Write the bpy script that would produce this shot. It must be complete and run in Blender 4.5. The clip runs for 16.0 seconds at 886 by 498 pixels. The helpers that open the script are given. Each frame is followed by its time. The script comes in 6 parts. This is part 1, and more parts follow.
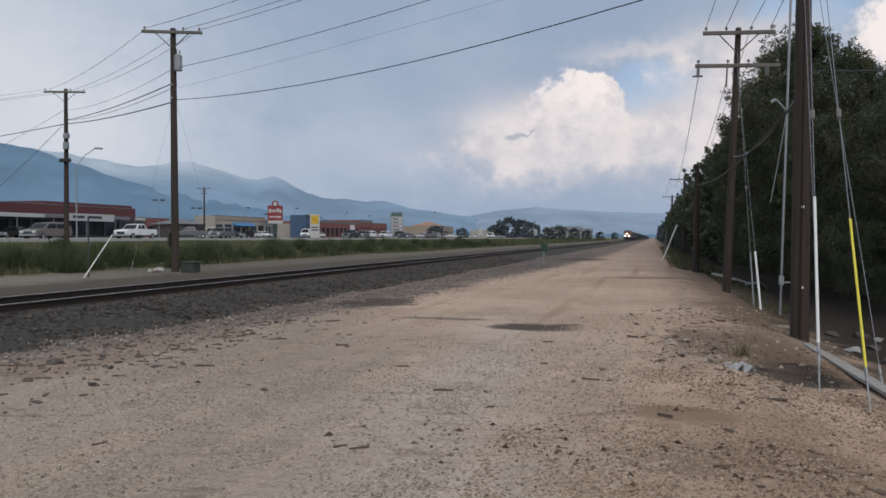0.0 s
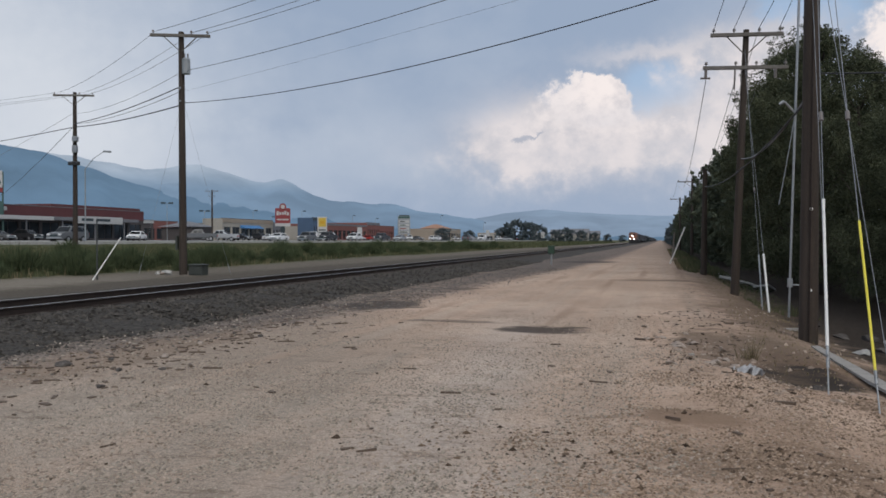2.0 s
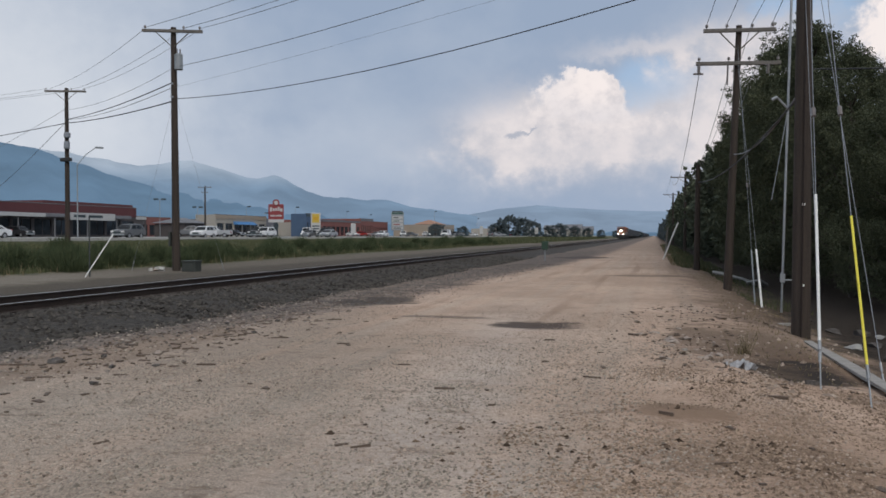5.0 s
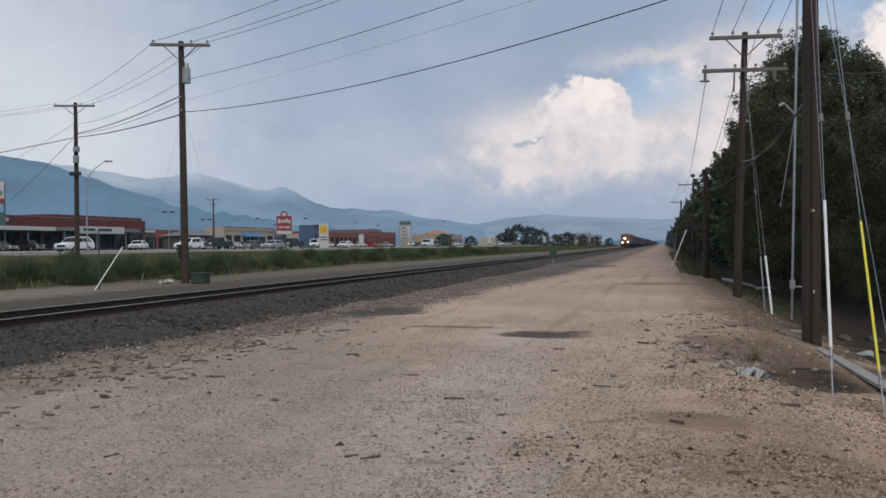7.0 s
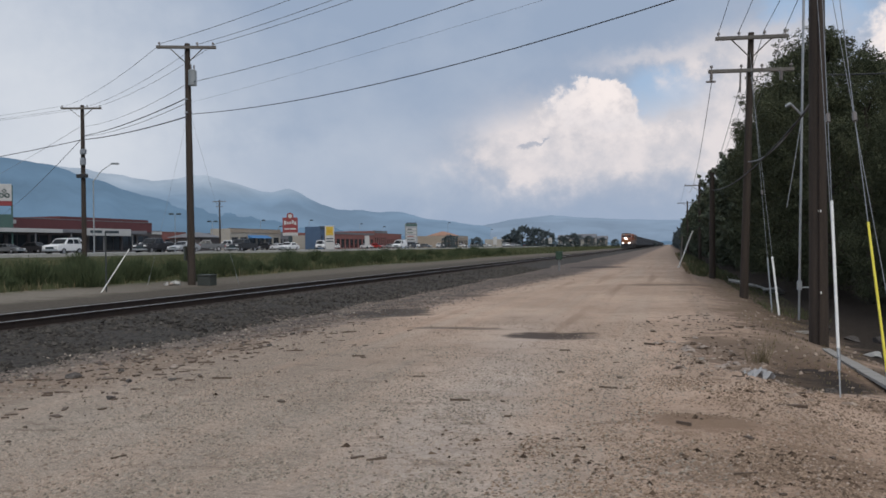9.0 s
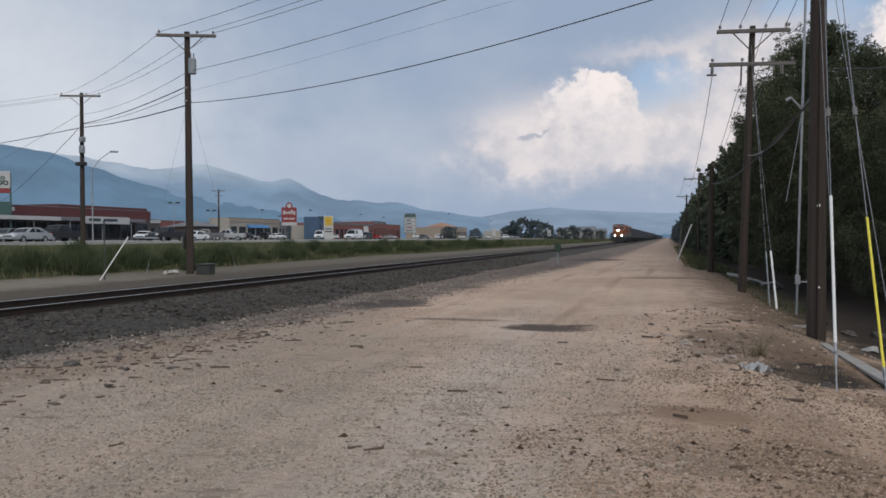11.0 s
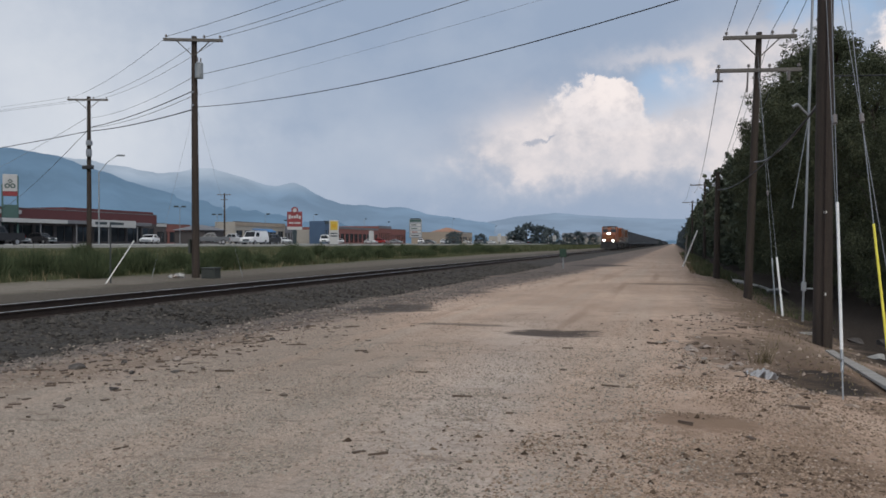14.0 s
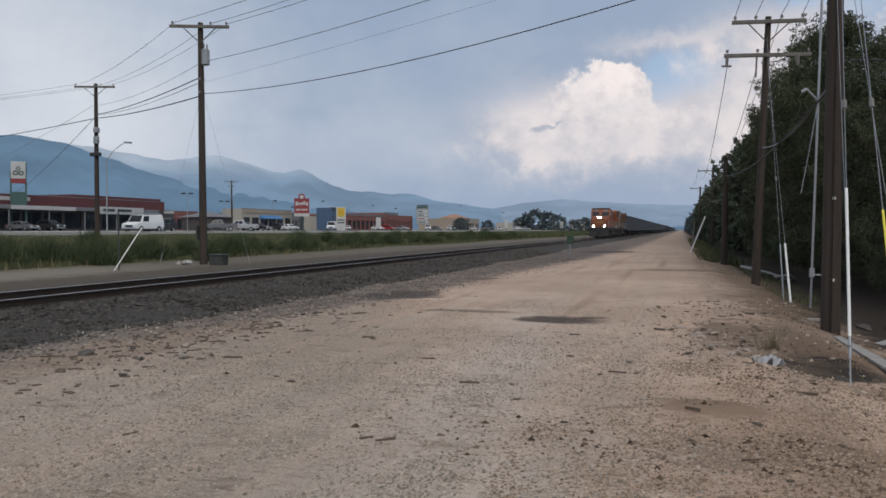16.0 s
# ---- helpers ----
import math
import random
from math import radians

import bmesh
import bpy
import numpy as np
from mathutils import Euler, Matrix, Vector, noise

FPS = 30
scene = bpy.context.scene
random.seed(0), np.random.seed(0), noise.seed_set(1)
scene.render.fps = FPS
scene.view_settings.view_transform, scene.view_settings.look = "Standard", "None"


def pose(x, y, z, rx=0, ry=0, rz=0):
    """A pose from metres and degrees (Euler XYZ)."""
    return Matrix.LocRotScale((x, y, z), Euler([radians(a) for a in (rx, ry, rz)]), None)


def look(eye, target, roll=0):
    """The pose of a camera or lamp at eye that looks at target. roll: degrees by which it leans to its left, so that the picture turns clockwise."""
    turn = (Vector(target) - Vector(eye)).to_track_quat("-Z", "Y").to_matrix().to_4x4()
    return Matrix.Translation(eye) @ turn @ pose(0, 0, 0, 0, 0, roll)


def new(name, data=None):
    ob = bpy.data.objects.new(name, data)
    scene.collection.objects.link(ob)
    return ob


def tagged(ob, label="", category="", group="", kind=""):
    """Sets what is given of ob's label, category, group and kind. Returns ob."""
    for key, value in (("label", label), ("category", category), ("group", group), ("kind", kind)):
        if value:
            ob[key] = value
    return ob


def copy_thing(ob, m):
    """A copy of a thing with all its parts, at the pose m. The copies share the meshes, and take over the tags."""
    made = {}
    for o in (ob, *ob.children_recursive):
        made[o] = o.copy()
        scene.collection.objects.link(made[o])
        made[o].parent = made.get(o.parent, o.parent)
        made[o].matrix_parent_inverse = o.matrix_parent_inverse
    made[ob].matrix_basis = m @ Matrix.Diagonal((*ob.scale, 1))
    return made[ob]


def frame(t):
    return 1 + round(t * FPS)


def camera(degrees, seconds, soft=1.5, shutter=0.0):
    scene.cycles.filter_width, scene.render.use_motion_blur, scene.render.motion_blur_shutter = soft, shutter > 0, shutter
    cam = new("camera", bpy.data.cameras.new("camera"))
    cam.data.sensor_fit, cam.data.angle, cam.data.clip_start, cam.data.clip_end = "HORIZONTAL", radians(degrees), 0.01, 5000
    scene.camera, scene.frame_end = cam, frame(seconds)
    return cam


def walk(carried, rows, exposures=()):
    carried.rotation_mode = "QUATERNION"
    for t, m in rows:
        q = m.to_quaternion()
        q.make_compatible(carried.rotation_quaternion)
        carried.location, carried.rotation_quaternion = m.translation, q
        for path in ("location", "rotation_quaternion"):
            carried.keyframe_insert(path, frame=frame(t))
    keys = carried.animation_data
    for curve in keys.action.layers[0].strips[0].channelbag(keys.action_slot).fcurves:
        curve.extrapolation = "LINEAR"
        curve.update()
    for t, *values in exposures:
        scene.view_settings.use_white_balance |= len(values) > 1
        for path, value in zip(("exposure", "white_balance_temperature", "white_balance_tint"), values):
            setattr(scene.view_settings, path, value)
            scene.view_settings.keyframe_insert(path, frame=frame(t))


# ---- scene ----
# One lens; the camera stands on the dirt lane beside the track and sways in the hand.
cam = camera(57.2, 16.0, soft=1.65)
EYE = (0.0, 0.0, 1.65)
SWAY = (
    (0.0, 14.54, -0.80, 0.00), (0.5, 15.16, -0.85, 0.08), (1.0, 14.92, -0.97, 0.01), (1.5, 15.09, -0.96, -0.02),
    (2.0, 15.05, -0.62, 0.03), (2.5, 15.07, -0.22, 0.29), (3.0, 14.26, -0.58, 0.19), (3.5, 14.57, -0.70, -0.16),
    (3.7, 14.43, -0.77, -0.01), (5.8, 15.15, -1.07, 0.53), (6.0, 15.77, -1.23, 0.66), (6.5, 15.33, -0.33, 0.95),
    (7.0, 15.16, -0.21, 0.70), (7.5, 15.78, -0.04, 1.02), (8.0, 15.50, -0.28, 0.82), (8.5, 15.56, -0.08, 0.82),
    (11.0, 15.49, -0.73, 0.29), (11.5, 15.38, -0.96, -0.08), (12.0, 15.69, -0.96, 0.48), (12.5, 14.61, -0.77, 0.53),
    (13.0, 15.25, -0.59, 0.61), (13.5, 15.74, -0.59, 0.55), (14.0, 15.86, -0.38, 0.02), (14.5, 15.82, -0.72, 0.16),
    (15.0, 15.44, -1.29, -0.12), (15.5, 15.99, -1.75, -0.04), (16.0, 16.35, -1.33, 0.10))
walk(cam, [(t, pose(*EYE, 90 + p, r, y)) for t, y, p, r in SWAY])
scene.view_settings.exposure = 0.0


# ---- world and sun ----
def build_world():
    world = bpy.data.worlds.new("sky")
    scene.world = world
    world.use_nodes = True
    nt = world.node_tree
    nt.nodes.clear()
    N, Lk = nt.nodes, nt.links

    def link(value, socket):
        if hasattr(value, "is_output"):
            Lk.new(value, socket)
        else:
            socket.default_value = value

    def m(op, a, b=0.0, c=0.0, clamp=False):
        n = N.new("ShaderNodeMath")
        n.operation, n.use_clamp = op, clamp
        link(a, n.inputs[0]), link(b, n.inputs[1]), link(c, n.inputs[2])
        return n.outputs[0]

    def mixc(f, a, b):
        n = N.new("ShaderNodeMix")
        n.data_type = "RGBA"
        link(f, n.inputs[0]), link(a, n.inputs[6]), link(b, n.inputs[7])
        return n.outputs[2]

    def smooth(x, lo, hi):
        n = N.new("ShaderNodeMapRange")
        n.interpolation_type = "SMOOTHSTEP"
        link(x, n.inputs[0])
        n.inputs[1].default_value, n.inputs[2].default_value = lo, hi
        return n.outputs[0]

    tc = N.new("ShaderNodeTexCoord")
    sep = N.new("ShaderNodeSeparateXYZ")
    Lk.new(tc.outputs["Generated"], sep.inputs[0])
    x, y, z = sep.outputs
    u = m("MULTIPLY", m("ARCTAN2", x, y), 57.2958)      # bearing from the track, degrees
    v = m("MULTIPLY", m("ARCSINE", z), 57.2958)         # height over the horizon, degrees

    def tex(scale, detail, rough, squash=1.0, seed=0.0):
        mp = N.new("ShaderNodeCombineXYZ")
        link(u, mp.inputs[0]), link(m("MULTIPLY", v, squash), mp.inputs[1])
        mp.inputs[2].default_value = seed
        n = N.new("ShaderNodeTexNoise")
        n.inputs["Scale"].default_value, n.inputs["Detail"].default_value = scale, detail
        n.inputs["Roughness"].default_value = rough
        Lk.new(mp.outputs[0], n.inputs["Vector"])
        return n.outputs["Fac"]

    big = tex(0.045, 3, 0.5, 1.6, 3.0)
    mid = tex(0.16, 5, 0.55, 1.3, 7.0)
    puff = tex(0.42, 8, 0.62, 1.1, 1.0)
    wisp = m("MULTIPLY", m("SUBTRACT", puff, 0.5), 5.0)
    bend = m("MULTIPLY", m("SUBTRACT", mid, 0.5), 5.0)
    uu, vv = m("ADD", u, m("ADD", wisp, bend)), m("ADD", v, m("ADD", wisp, m("MULTIPLY", bend, 0.6)))

    def blob(u0, v0, a, b, U=uu, V=vv):
        du = m("DIVIDE", m("SUBTRACT", U, u0), a)
        dv = m("DIVIDE", m("SUBTRACT", V, v0), b)
        r2 = m("ADD", m("MULTIPLY", du, du), m("MULTIPLY", dv, dv))
        return m("EXPONENT", m("MULTIPLY", r2, -1.0))

    def total(*parts):
        s = parts[0]
        for p in parts[1:]:
            s = m("ADD", s, p)
        return s

    sky = N.new("ShaderNodeTexSky")
    sky.sky_type, sky.sun_disc = "NISHITA", False
    sky.sun_elevation, sky.sun_rotation = radians(38), radians(150)
    sky.air_density, sky.dust_density = 1.0, 1.5
    gain = N.new("ShaderNodeMix")
    gain.data_type, gain.blend_type = "RGBA", "MULTIPLY"
    gain.inputs[0].default_value = 1.0
    gain.inputs[7].default_value = (0.11, 0.115, 0.12, 1)
    Lk.new(sky.outputs[0], gain.inputs[6])
    clear = mixc(0.7, gain.outputs[2], (0.36, 0.52, 0.74, 1))

    # the stratus deck: blue-grey with paler, thinner stretches
    pale = total(m("MULTIPLY", blob(-43, 9, 12, 10), 0.70), m("MULTIPLY", blob(-33, 5.5, 13, 2.8), 0.22),
                 m("MULTIPLY", blob(-13, 6.5, 9, 6), 0.06), m("MULTIPLY", blob(2, 5, 9, 5), 0.08),
                 m("MULTIPLY", m("SUBTRACT", big, 0.5), 0.9), m("MULTIPLY", m("SUBTRACT", mid, 0.5), 0.45))
    high = smooth(v, 14.0, 70.0)
    deck = mixc(m("ADD", pale, m("MULTIPLY", high, 0.8), clamp=True), (0.315, 0.395, 0.53, 1), (0.72, 0.75, 0.80, 1))

    # gaps of clear sky, then the lit heap cloud before them
    near_u, near_v = m("ADD", u, m("MULTIPLY", wisp, 0.45)), m("ADD", v, m("MULTIPLY", wisp, 0.45))
    gap = smooth(total(blob(-0.2, 10.2, 3.0, 2.0, near_u, near_v), m("MULTIPLY", blob(9.5, 15.0, 4.0, 3.0), 0.9)), 0.2, 0.7)
    c = mixc(m("MULTIPLY", gap, 0.75), deck, clear)
    glow = total(m("MULTIPLY", blob(-3.5, 4.9, 8.5, 1.7, near_u, near_v), 0.38), m("MULTIPLY", blob(-10.5, 7.0, 3.4, 1.5), 0.4), m("MULTIPLY", blob(-5.0, 6.3, 8.0, 1.7, near_u, near_v), 0.55), m("MULTIPLY", blob(-9.2, 8.6, 3.2, 2.0), 0.55), m("MULTIPLY", blob(-9.5, 6.6, 4.6, 2.4), 0.8), m("MULTIPLY", blob(5.0, 8.6, 4.2, 3.6), 1.0), m("MULTIPLY", blob(0.5, 7.2, 7.0, 1.9), 1.05),
                 m("MULTIPLY", blob(-0.3, 12.6, 4.4, 0.9), 0.72), m("MULTIPLY", blob(6.5, 12.4, 4.5, 1.8), 0.85))
    shade_of = smooth(m("ADD", m("MULTIPLY", puff, 0.75), m("MULTIPLY", mid, 0.5)), 0.48, 0.80)
    soft_colour = mixc(shade_of, (0.565, 0.565, 0.615, 1), (0.765, 0.715, 0.725, 1))
    c = mixc(m("MULTIPLY", glow, 0.92, clamp=True), c, soft_colour)
    knob = m("MULTIPLY", m("SUBTRACT", tex(1.25, 6, 0.62, 1.0, 12.0), 0.5), 2.6)
    head_u, head_v = m("ADD", near_u, knob), m("ADD", near_v, m("MULTIPLY", knob, -0.7))
    heap = total(blob(-6.5, 9.9, 1.25, 0.9, head_u, head_v), blob(-5.15, 10.75, 1.3, 0.95, head_u, head_v), blob(-4.2, 10.0, 1.3, 1.0, head_u, head_v), blob(-3.5, 9.0, 1.45, 1.2, head_u, head_v), blob(-6.6, 8.6, 1.9, 1.35, head_u, head_v),
                        blob(-2.7, 7.7, 1.5, 1.0, head_u, head_v), blob(-5.0, 7.4, 2.6, 1.1, head_u, head_v), m("MULTIPLY", blob(-8.8, 7.4, 2.6, 1.2), 1.0), m("MULTIPLY", blob(-11.5, 6.0, 2.8, 1.0), 0.85), blob(0.8, 7.3, 2.2, 0.8, head_u, head_v),
                        blob(15.0, 12.6, 3.6, 3.4, head_u, head_v))
    crisp, hazy = smooth(heap, 0.42, 0.80), smooth(heap, 0.10, 1.25)
    to_left = smooth(m("MULTIPLY", near_u, -1.0), 4.6, 7.2)
    heap = m("ADD", m("MULTIPLY", crisp, m("SUBTRACT", 1.0, to_left)), m("MULTIPLY", m("MULTIPLY", hazy, 0.85), to_left))
    foot = smooth(v, 6.2, 10.0)
    lit = smooth(m("ADD", m("ADD", m("MULTIPLY", v, 0.085), m("MULTIPLY", m("ADD", puff, m("MULTIPLY", knob, 0.20)), 1.25)), m("MULTIPLY", mid, 0.3)), 1.14, 1.74)
    heap_colour = mixc(lit, (0.61, 0.585, 0.615, 1), (0.94, 0.855, 0.83, 1))
    c = mixc(m("MULTIPLY", heap, m("ADD", m("MULTIPLY", foot, 0.75), 0.22)), c, heap_colour)
    rag = smooth(total(blob(-9.5, 7.15, 0.75, 0.30, near_u, near_v), m("MULTIPLY", blob(-8.5, 7.4, 0.6, 0.16, near_u, near_v), 0.9)), 0.4, 0.85)
    c = mixc(m("MULTIPLY", rag, 0.7), c, (0.36, 0.40, 0.49, 1))
    haze = m("MULTIPLY", smooth(m("MULTIPLY", v, -1.0), -4.5, 0.5), 0.35)
    c = mixc(haze, c, (0.40, 0.47, 0.60, 1))
    bg = N.new("ShaderNodeBackground")
    Lk.new(c, bg.inputs[0])
    bg.inputs[1].default_value = 1.0
    out = N.new("ShaderNodeOutputWorld")
    Lk.new(bg.outputs[0], out.inputs[0])


build_world()
sun = new("sun", bpy.data.lights.new("sun", "SUN"))
sun.data.energy, sun.data.angle, sun.data.color = 1.5, radians(40), (1.0, 0.95, 0.88)
sun.matrix_world = look((0, 0, 0), (-math.sin(radians(150)) * math.cos(radians(38)), -math.cos(radians(150)) * math.cos(radians(38)), -math.sin(radians(38))))


# ---- materials ----
def surface(name, dark, light, scale=3.0, rough=0.8, bump=0.2, metal=0.0, fine=40.0, spread=0.25, stretch=(1, 1, 1), spec=0.4):
    """Two-scale colour and relief between a dark and a light tone."""
    mat = bpy.data.materials.new(name)
    mat.use_nodes = True
    nt = mat.node_tree
    b = nt.nodes["Principled BSDF"]
    tc = nt.nodes.new("ShaderNodeTexCoord")
    mp = nt.nodes.new("ShaderNodeMapping")
    mp.inputs["Scale"].default_value = stretch
    nt.links.new(tc.outputs["Object"], mp.inputs[0])
    outs = []
    for s, d in ((scale, 4), (fine, 3)):
        n = nt.nodes.new("ShaderNodeTexNoise")
        n.inputs["Scale"].default_value, n.inputs["Detail"].default_value = s, d
        nt.links.new(mp.outputs[0], n.inputs["Vector"])
        outs.append(n.outputs["Fac"])
    mix = nt.nodes.new("ShaderNodeMath")
    mix.operation = "MULTIPLY_ADD"
    nt.links.new(outs[1], mix.inputs[0])
    mix.inputs[1].default_value = 0.5
    half = nt.nodes.new("ShaderNodeMath")
    half.operation = "MULTIPLY"
    nt.links.new(outs[0], half.inputs[0])
    half.inputs[1].default_value = 0.5
    nt.links.new(half.outputs[0], mix.inputs[2])
    ramp = nt.nodes.new("ShaderNodeValToRGB")
    ramp.color_ramp.elements[0].position, ramp.color_ramp.elements[1].position = 0.5 - spread, 0.5 + spread
    ramp.color_ramp.elements[0].color, ramp.color_ramp.elements[1].color = (*dark, 1), (*light, 1)
    nt.links.new(mix.outputs[0], ramp.inputs[0])
    nt.links.new(ramp.outputs[0], b.inputs["Base Color"])
    b.inputs["Roughness"].default_value, b.inputs["Metallic"].default_value = rough, metal
    b.inputs["Specular IOR Level"].default_value = spec
    if bump:
        bp = nt.nodes.new("ShaderNodeBump")
        bp.inputs["Strength"].default_value, bp.inputs["Distance"].default_value = bump, 0.02
        nt.links.new(mix.outputs[0], bp.inputs["Height"])
        nt.links.new(bp.outputs[0], b.inputs["Normal"])
    return mat


def shade(name, c, rough=0.5, metal=0.0, vary=0.18, scale=2.0, bump=0.05):
    lo, hi = [k * (1 - vary) for k in c], [min(1, k * (1 + vary)) for k in c]
    return surface(name, lo, hi, scale, rough, bump, metal, 25.0, 0.3)


def glowing(name, c, strength):
    mat = bpy.data.materials.new(name)
    mat.use_nodes = True
    b = mat.node_tree.nodes["Principled BSDF"]
    b.inputs["Emission Color"].default_value, b.inputs["Emission Strength"].default_value = (*c, 1), strength
    b.inputs["Base Color"].default_value = (*c, 1)
    return mat


def glassy(name, c=(0.03, 0.035, 0.04)):
    mat = bpy.data.materials.new(name)
    mat.use_nodes = True
    b = mat.node_tree.nodes["Principled BSDF"]
    b.inputs["Base Color"].default_value, b.inputs["Roughness"].default_value = (*c, 1), 0.05
    return mat


def leafy(name, dark, light, gloss=0.5, share=0.0, patches=0.7):
    """Leaves or stones: each its own tone between dark and light, with broader patches of tone."""
    mat = bpy.data.materials.new(name)
    mat.use_nodes = True
    nt = mat.node_tree
    b = nt.nodes["Principled BSDF"]
    geo = nt.nodes.new("ShaderNodeNewGeometry")
    ramp = nt.nodes.new("ShaderNodeValToRGB")
    ramp.color_ramp.elements[0].color, ramp.color_ramp.elements[1].color = (*dark, 1), (*light, 1)
    tc = nt.nodes.new("ShaderNodeTexCoord")
    clump = nt.nodes.new("ShaderNodeTexNoise")
    clump.inputs["Scale"].default_value, clump.inputs["Detail"].default_value = patches, 3
    nt.links.new(tc.outputs["Object"], clump.inputs["Vector"])
    blend = nt.nodes.new("ShaderNodeMath")
    blend.operation = "MULTIPLY_ADD"
    nt.links.new(clump.outputs["Fac"], blend.inputs[0])
    blend.inputs[1].default_value = 2.2 * share
    part_random = nt.nodes.new("ShaderNodeMath")
    part_random.operation = "MULTIPLY_ADD"
    nt.links.new(geo.outputs["Random Per Island"], part_random.inputs[0])
    part_random.inputs[1].default_value, part_random.inputs[2].default_value = 1.0 - share, -0.6 * share
    nt.links.new(part_random.outputs[0], blend.inputs[2])
    nt.links.new(blend.outputs[0], ramp.inputs[0])
    nt.links.new(ramp.outputs[0], b.inputs["Base Color"])
    b.inputs["Roughness"].default_value = gloss
    b.inputs["Specular IOR Level"].default_value = 0.12
    return mat


def ground_material():
    """Dirt lane, grey gravel, tree-shaded verge earth and far grass, by the strip of land, with ragged borders."""
    mat = bpy.data.materials.new("ground_soil")
    mat.use_nodes = True
    nt = mat.node_tree
    N, Lk = nt.nodes, nt.links
    b = N["Principled BSDF"]
    tc = N.new("ShaderNodeTexCoord")
    sep = N.new("ShaderNodeSeparateXYZ")
    Lk.new(tc.outputs["Object"], sep.inputs[0])

    def noise_of(scale, detail=4, rough=0.55, stretch=None):
        n = N.new("ShaderNodeTexNoise")
        n.inputs["Scale"].default_value, n.inputs["Detail"].default_value, n.inputs["Roughness"].default_value = scale, detail, rough
        if stretch:
            mp = N.new("ShaderNodeMapping")
            mp.inputs["Scale"].default_value = stretch
            Lk.new(tc.outputs["Object"], mp.inputs[0])
            Lk.new(mp.outputs[0], n.inputs["Vector"])
        else:
            Lk.new(tc.outputs["Object"], n.inputs["Vector"])
        return n.outputs["Fac"]

    def m(op, a, c, d=0.0, clamp=False):
        n = N.new("ShaderNodeMath")
        n.operation, n.use_clamp = op, clamp
        for v, s in zip((a, c, d), n.inputs):
            if hasattr(v, "is_output"):
                Lk.new(v, s)
            else:
                s.default_value = v
        return n.outputs[0]

    def rng(v, lo, hi):
        n = N.new("ShaderNodeMapRange")
        n.interpolation_type = "SMOOTHSTEP"
        Lk.new(v, n.inputs[0])
        n.inputs[1].default_value, n.inputs[2].default_value = lo, hi
        return n.outputs[0]

    def mixc(f, a, c):
        n = N.new("ShaderNodeMix")
        n.data_type = "RGBA"
        for v, s in ((f, n.inputs[0]), (a, n.inputs[6]), (c, n.inputs[7])):
            if hasattr(v, "is_output"):
                Lk.new(v, s)
            else:
                s.default_value = v
        return n.outputs[2]

    broad, patch, grain, speck = noise_of(0.22, 4), noise_of(1.3, 5, 0.6), noise_of(16, 5, 0.7), noise_of(60, 3, 0.7)
    ruts = noise_of(1.0, 3, 0.5, (1.3, 0.035, 1))
    streak = noise_of(2.6, 5, 0.65, (0.5, 1.6, 1))
    x = m("ADD", sep.outputs[0], m("MULTIPLY", m("SUBTRACT", patch, 0.5), 3.0))
    y = sep.outputs[1]
    tan = mixc(rng(grain, 0.12, 0.88), (0.335, 0.225, 0.164, 1), (0.68, 0.50, 0.378, 1))
    grey = mixc(rng(grain, 0.12, 0.88), (0.155, 0.127, 0.102, 1), (0.425, 0.357, 0.290, 1))
    pebble = mixc(rng(speck, 0.40, 0.62), (0.09, 0.062, 0.045, 1), (0.66, 0.53, 0.42, 1))
    near_grey = m("MULTIPLY", m("SUBTRACT", 1.0, rng(m("ADD", y, m("MULTIPLY", x, 2.2)), -1.5, 7.5)), 0.95)
    g = m("ADD", near_grey, m("MULTIPLY", m("SUBTRACT", ruts, 0.5), 3.2), clamp=True)
    lane = mixc(g, tan, grey)
    # a wheel track worn down to pale grey fines
    wheel = mixc(rng(grain, 0.12, 0.88), (0.31, 0.256, 0.220, 1), (0.60, 0.512, 0.444, 1))
    off = m("DIVIDE", m("SUBTRACT", m("ADD", sep.outputs[0], m("MULTIPLY", m("SUBTRACT", patch, 0.5), 1.6)), m("SUBTRACT", -1.3, m("MULTIPLY", y, 0.09))), 0.85)
    worn = m("MULTIPLY", m("POWER", 2.7183, m("MULTIPLY", m("MULTIPLY", off, off), -1.0)), m("SUBTRACT", 0.8, rng(y, 11.0, 26.0)), clamp=True)
    lane = mixc(worn, lane, wheel)
    lane = mixc(m("MULTIPLY", rng(m("ADD", m("MULTIPLY", speck, 0.6), m("MULTIPLY", patch, 0.4)), 0.44, 0.60), 0.66), lane, pebble)
    brown = mixc(rng(grain, 0.15, 0.85), (0.10, 0.06, 0.037, 1), (0.27, 0.175, 0.115, 1))
    right = rng(m("SUBTRACT", x, m("MULTIPLY", y, 0.06)), -1.0, 1.6)
    lane = mixc(m("MULTIPLY", rng(broad, 0.36, 0.60), m("ADD", 0.25, m("MULTIPLY", right, 0.75))), lane, brown)
    lane = mixc(m("MULTIPLY", rng(streak, 0.56, 0.70), 0.6), lane, (0.12, 0.08, 0.055, 1))
    dark_rut = m("MULTIPLY", m("SUBTRACT", 1.0, rng(ruts, 0.32, 0.44)), rng(y, 8.0, 14.0))
    lane = mixc(m("MULTIPLY", dark_rut, 0.45), lane, (0.22, 0.145, 0.10, 1))
    pale_rut = m("MULTIPLY", rng(ruts, 0.54, 0.68), rng(y, 9.0, 16.0))
    lane = mixc(m("MULTIPLY", pale_rut, 0.28), lane, (0.66, 0.50, 0.385, 1))

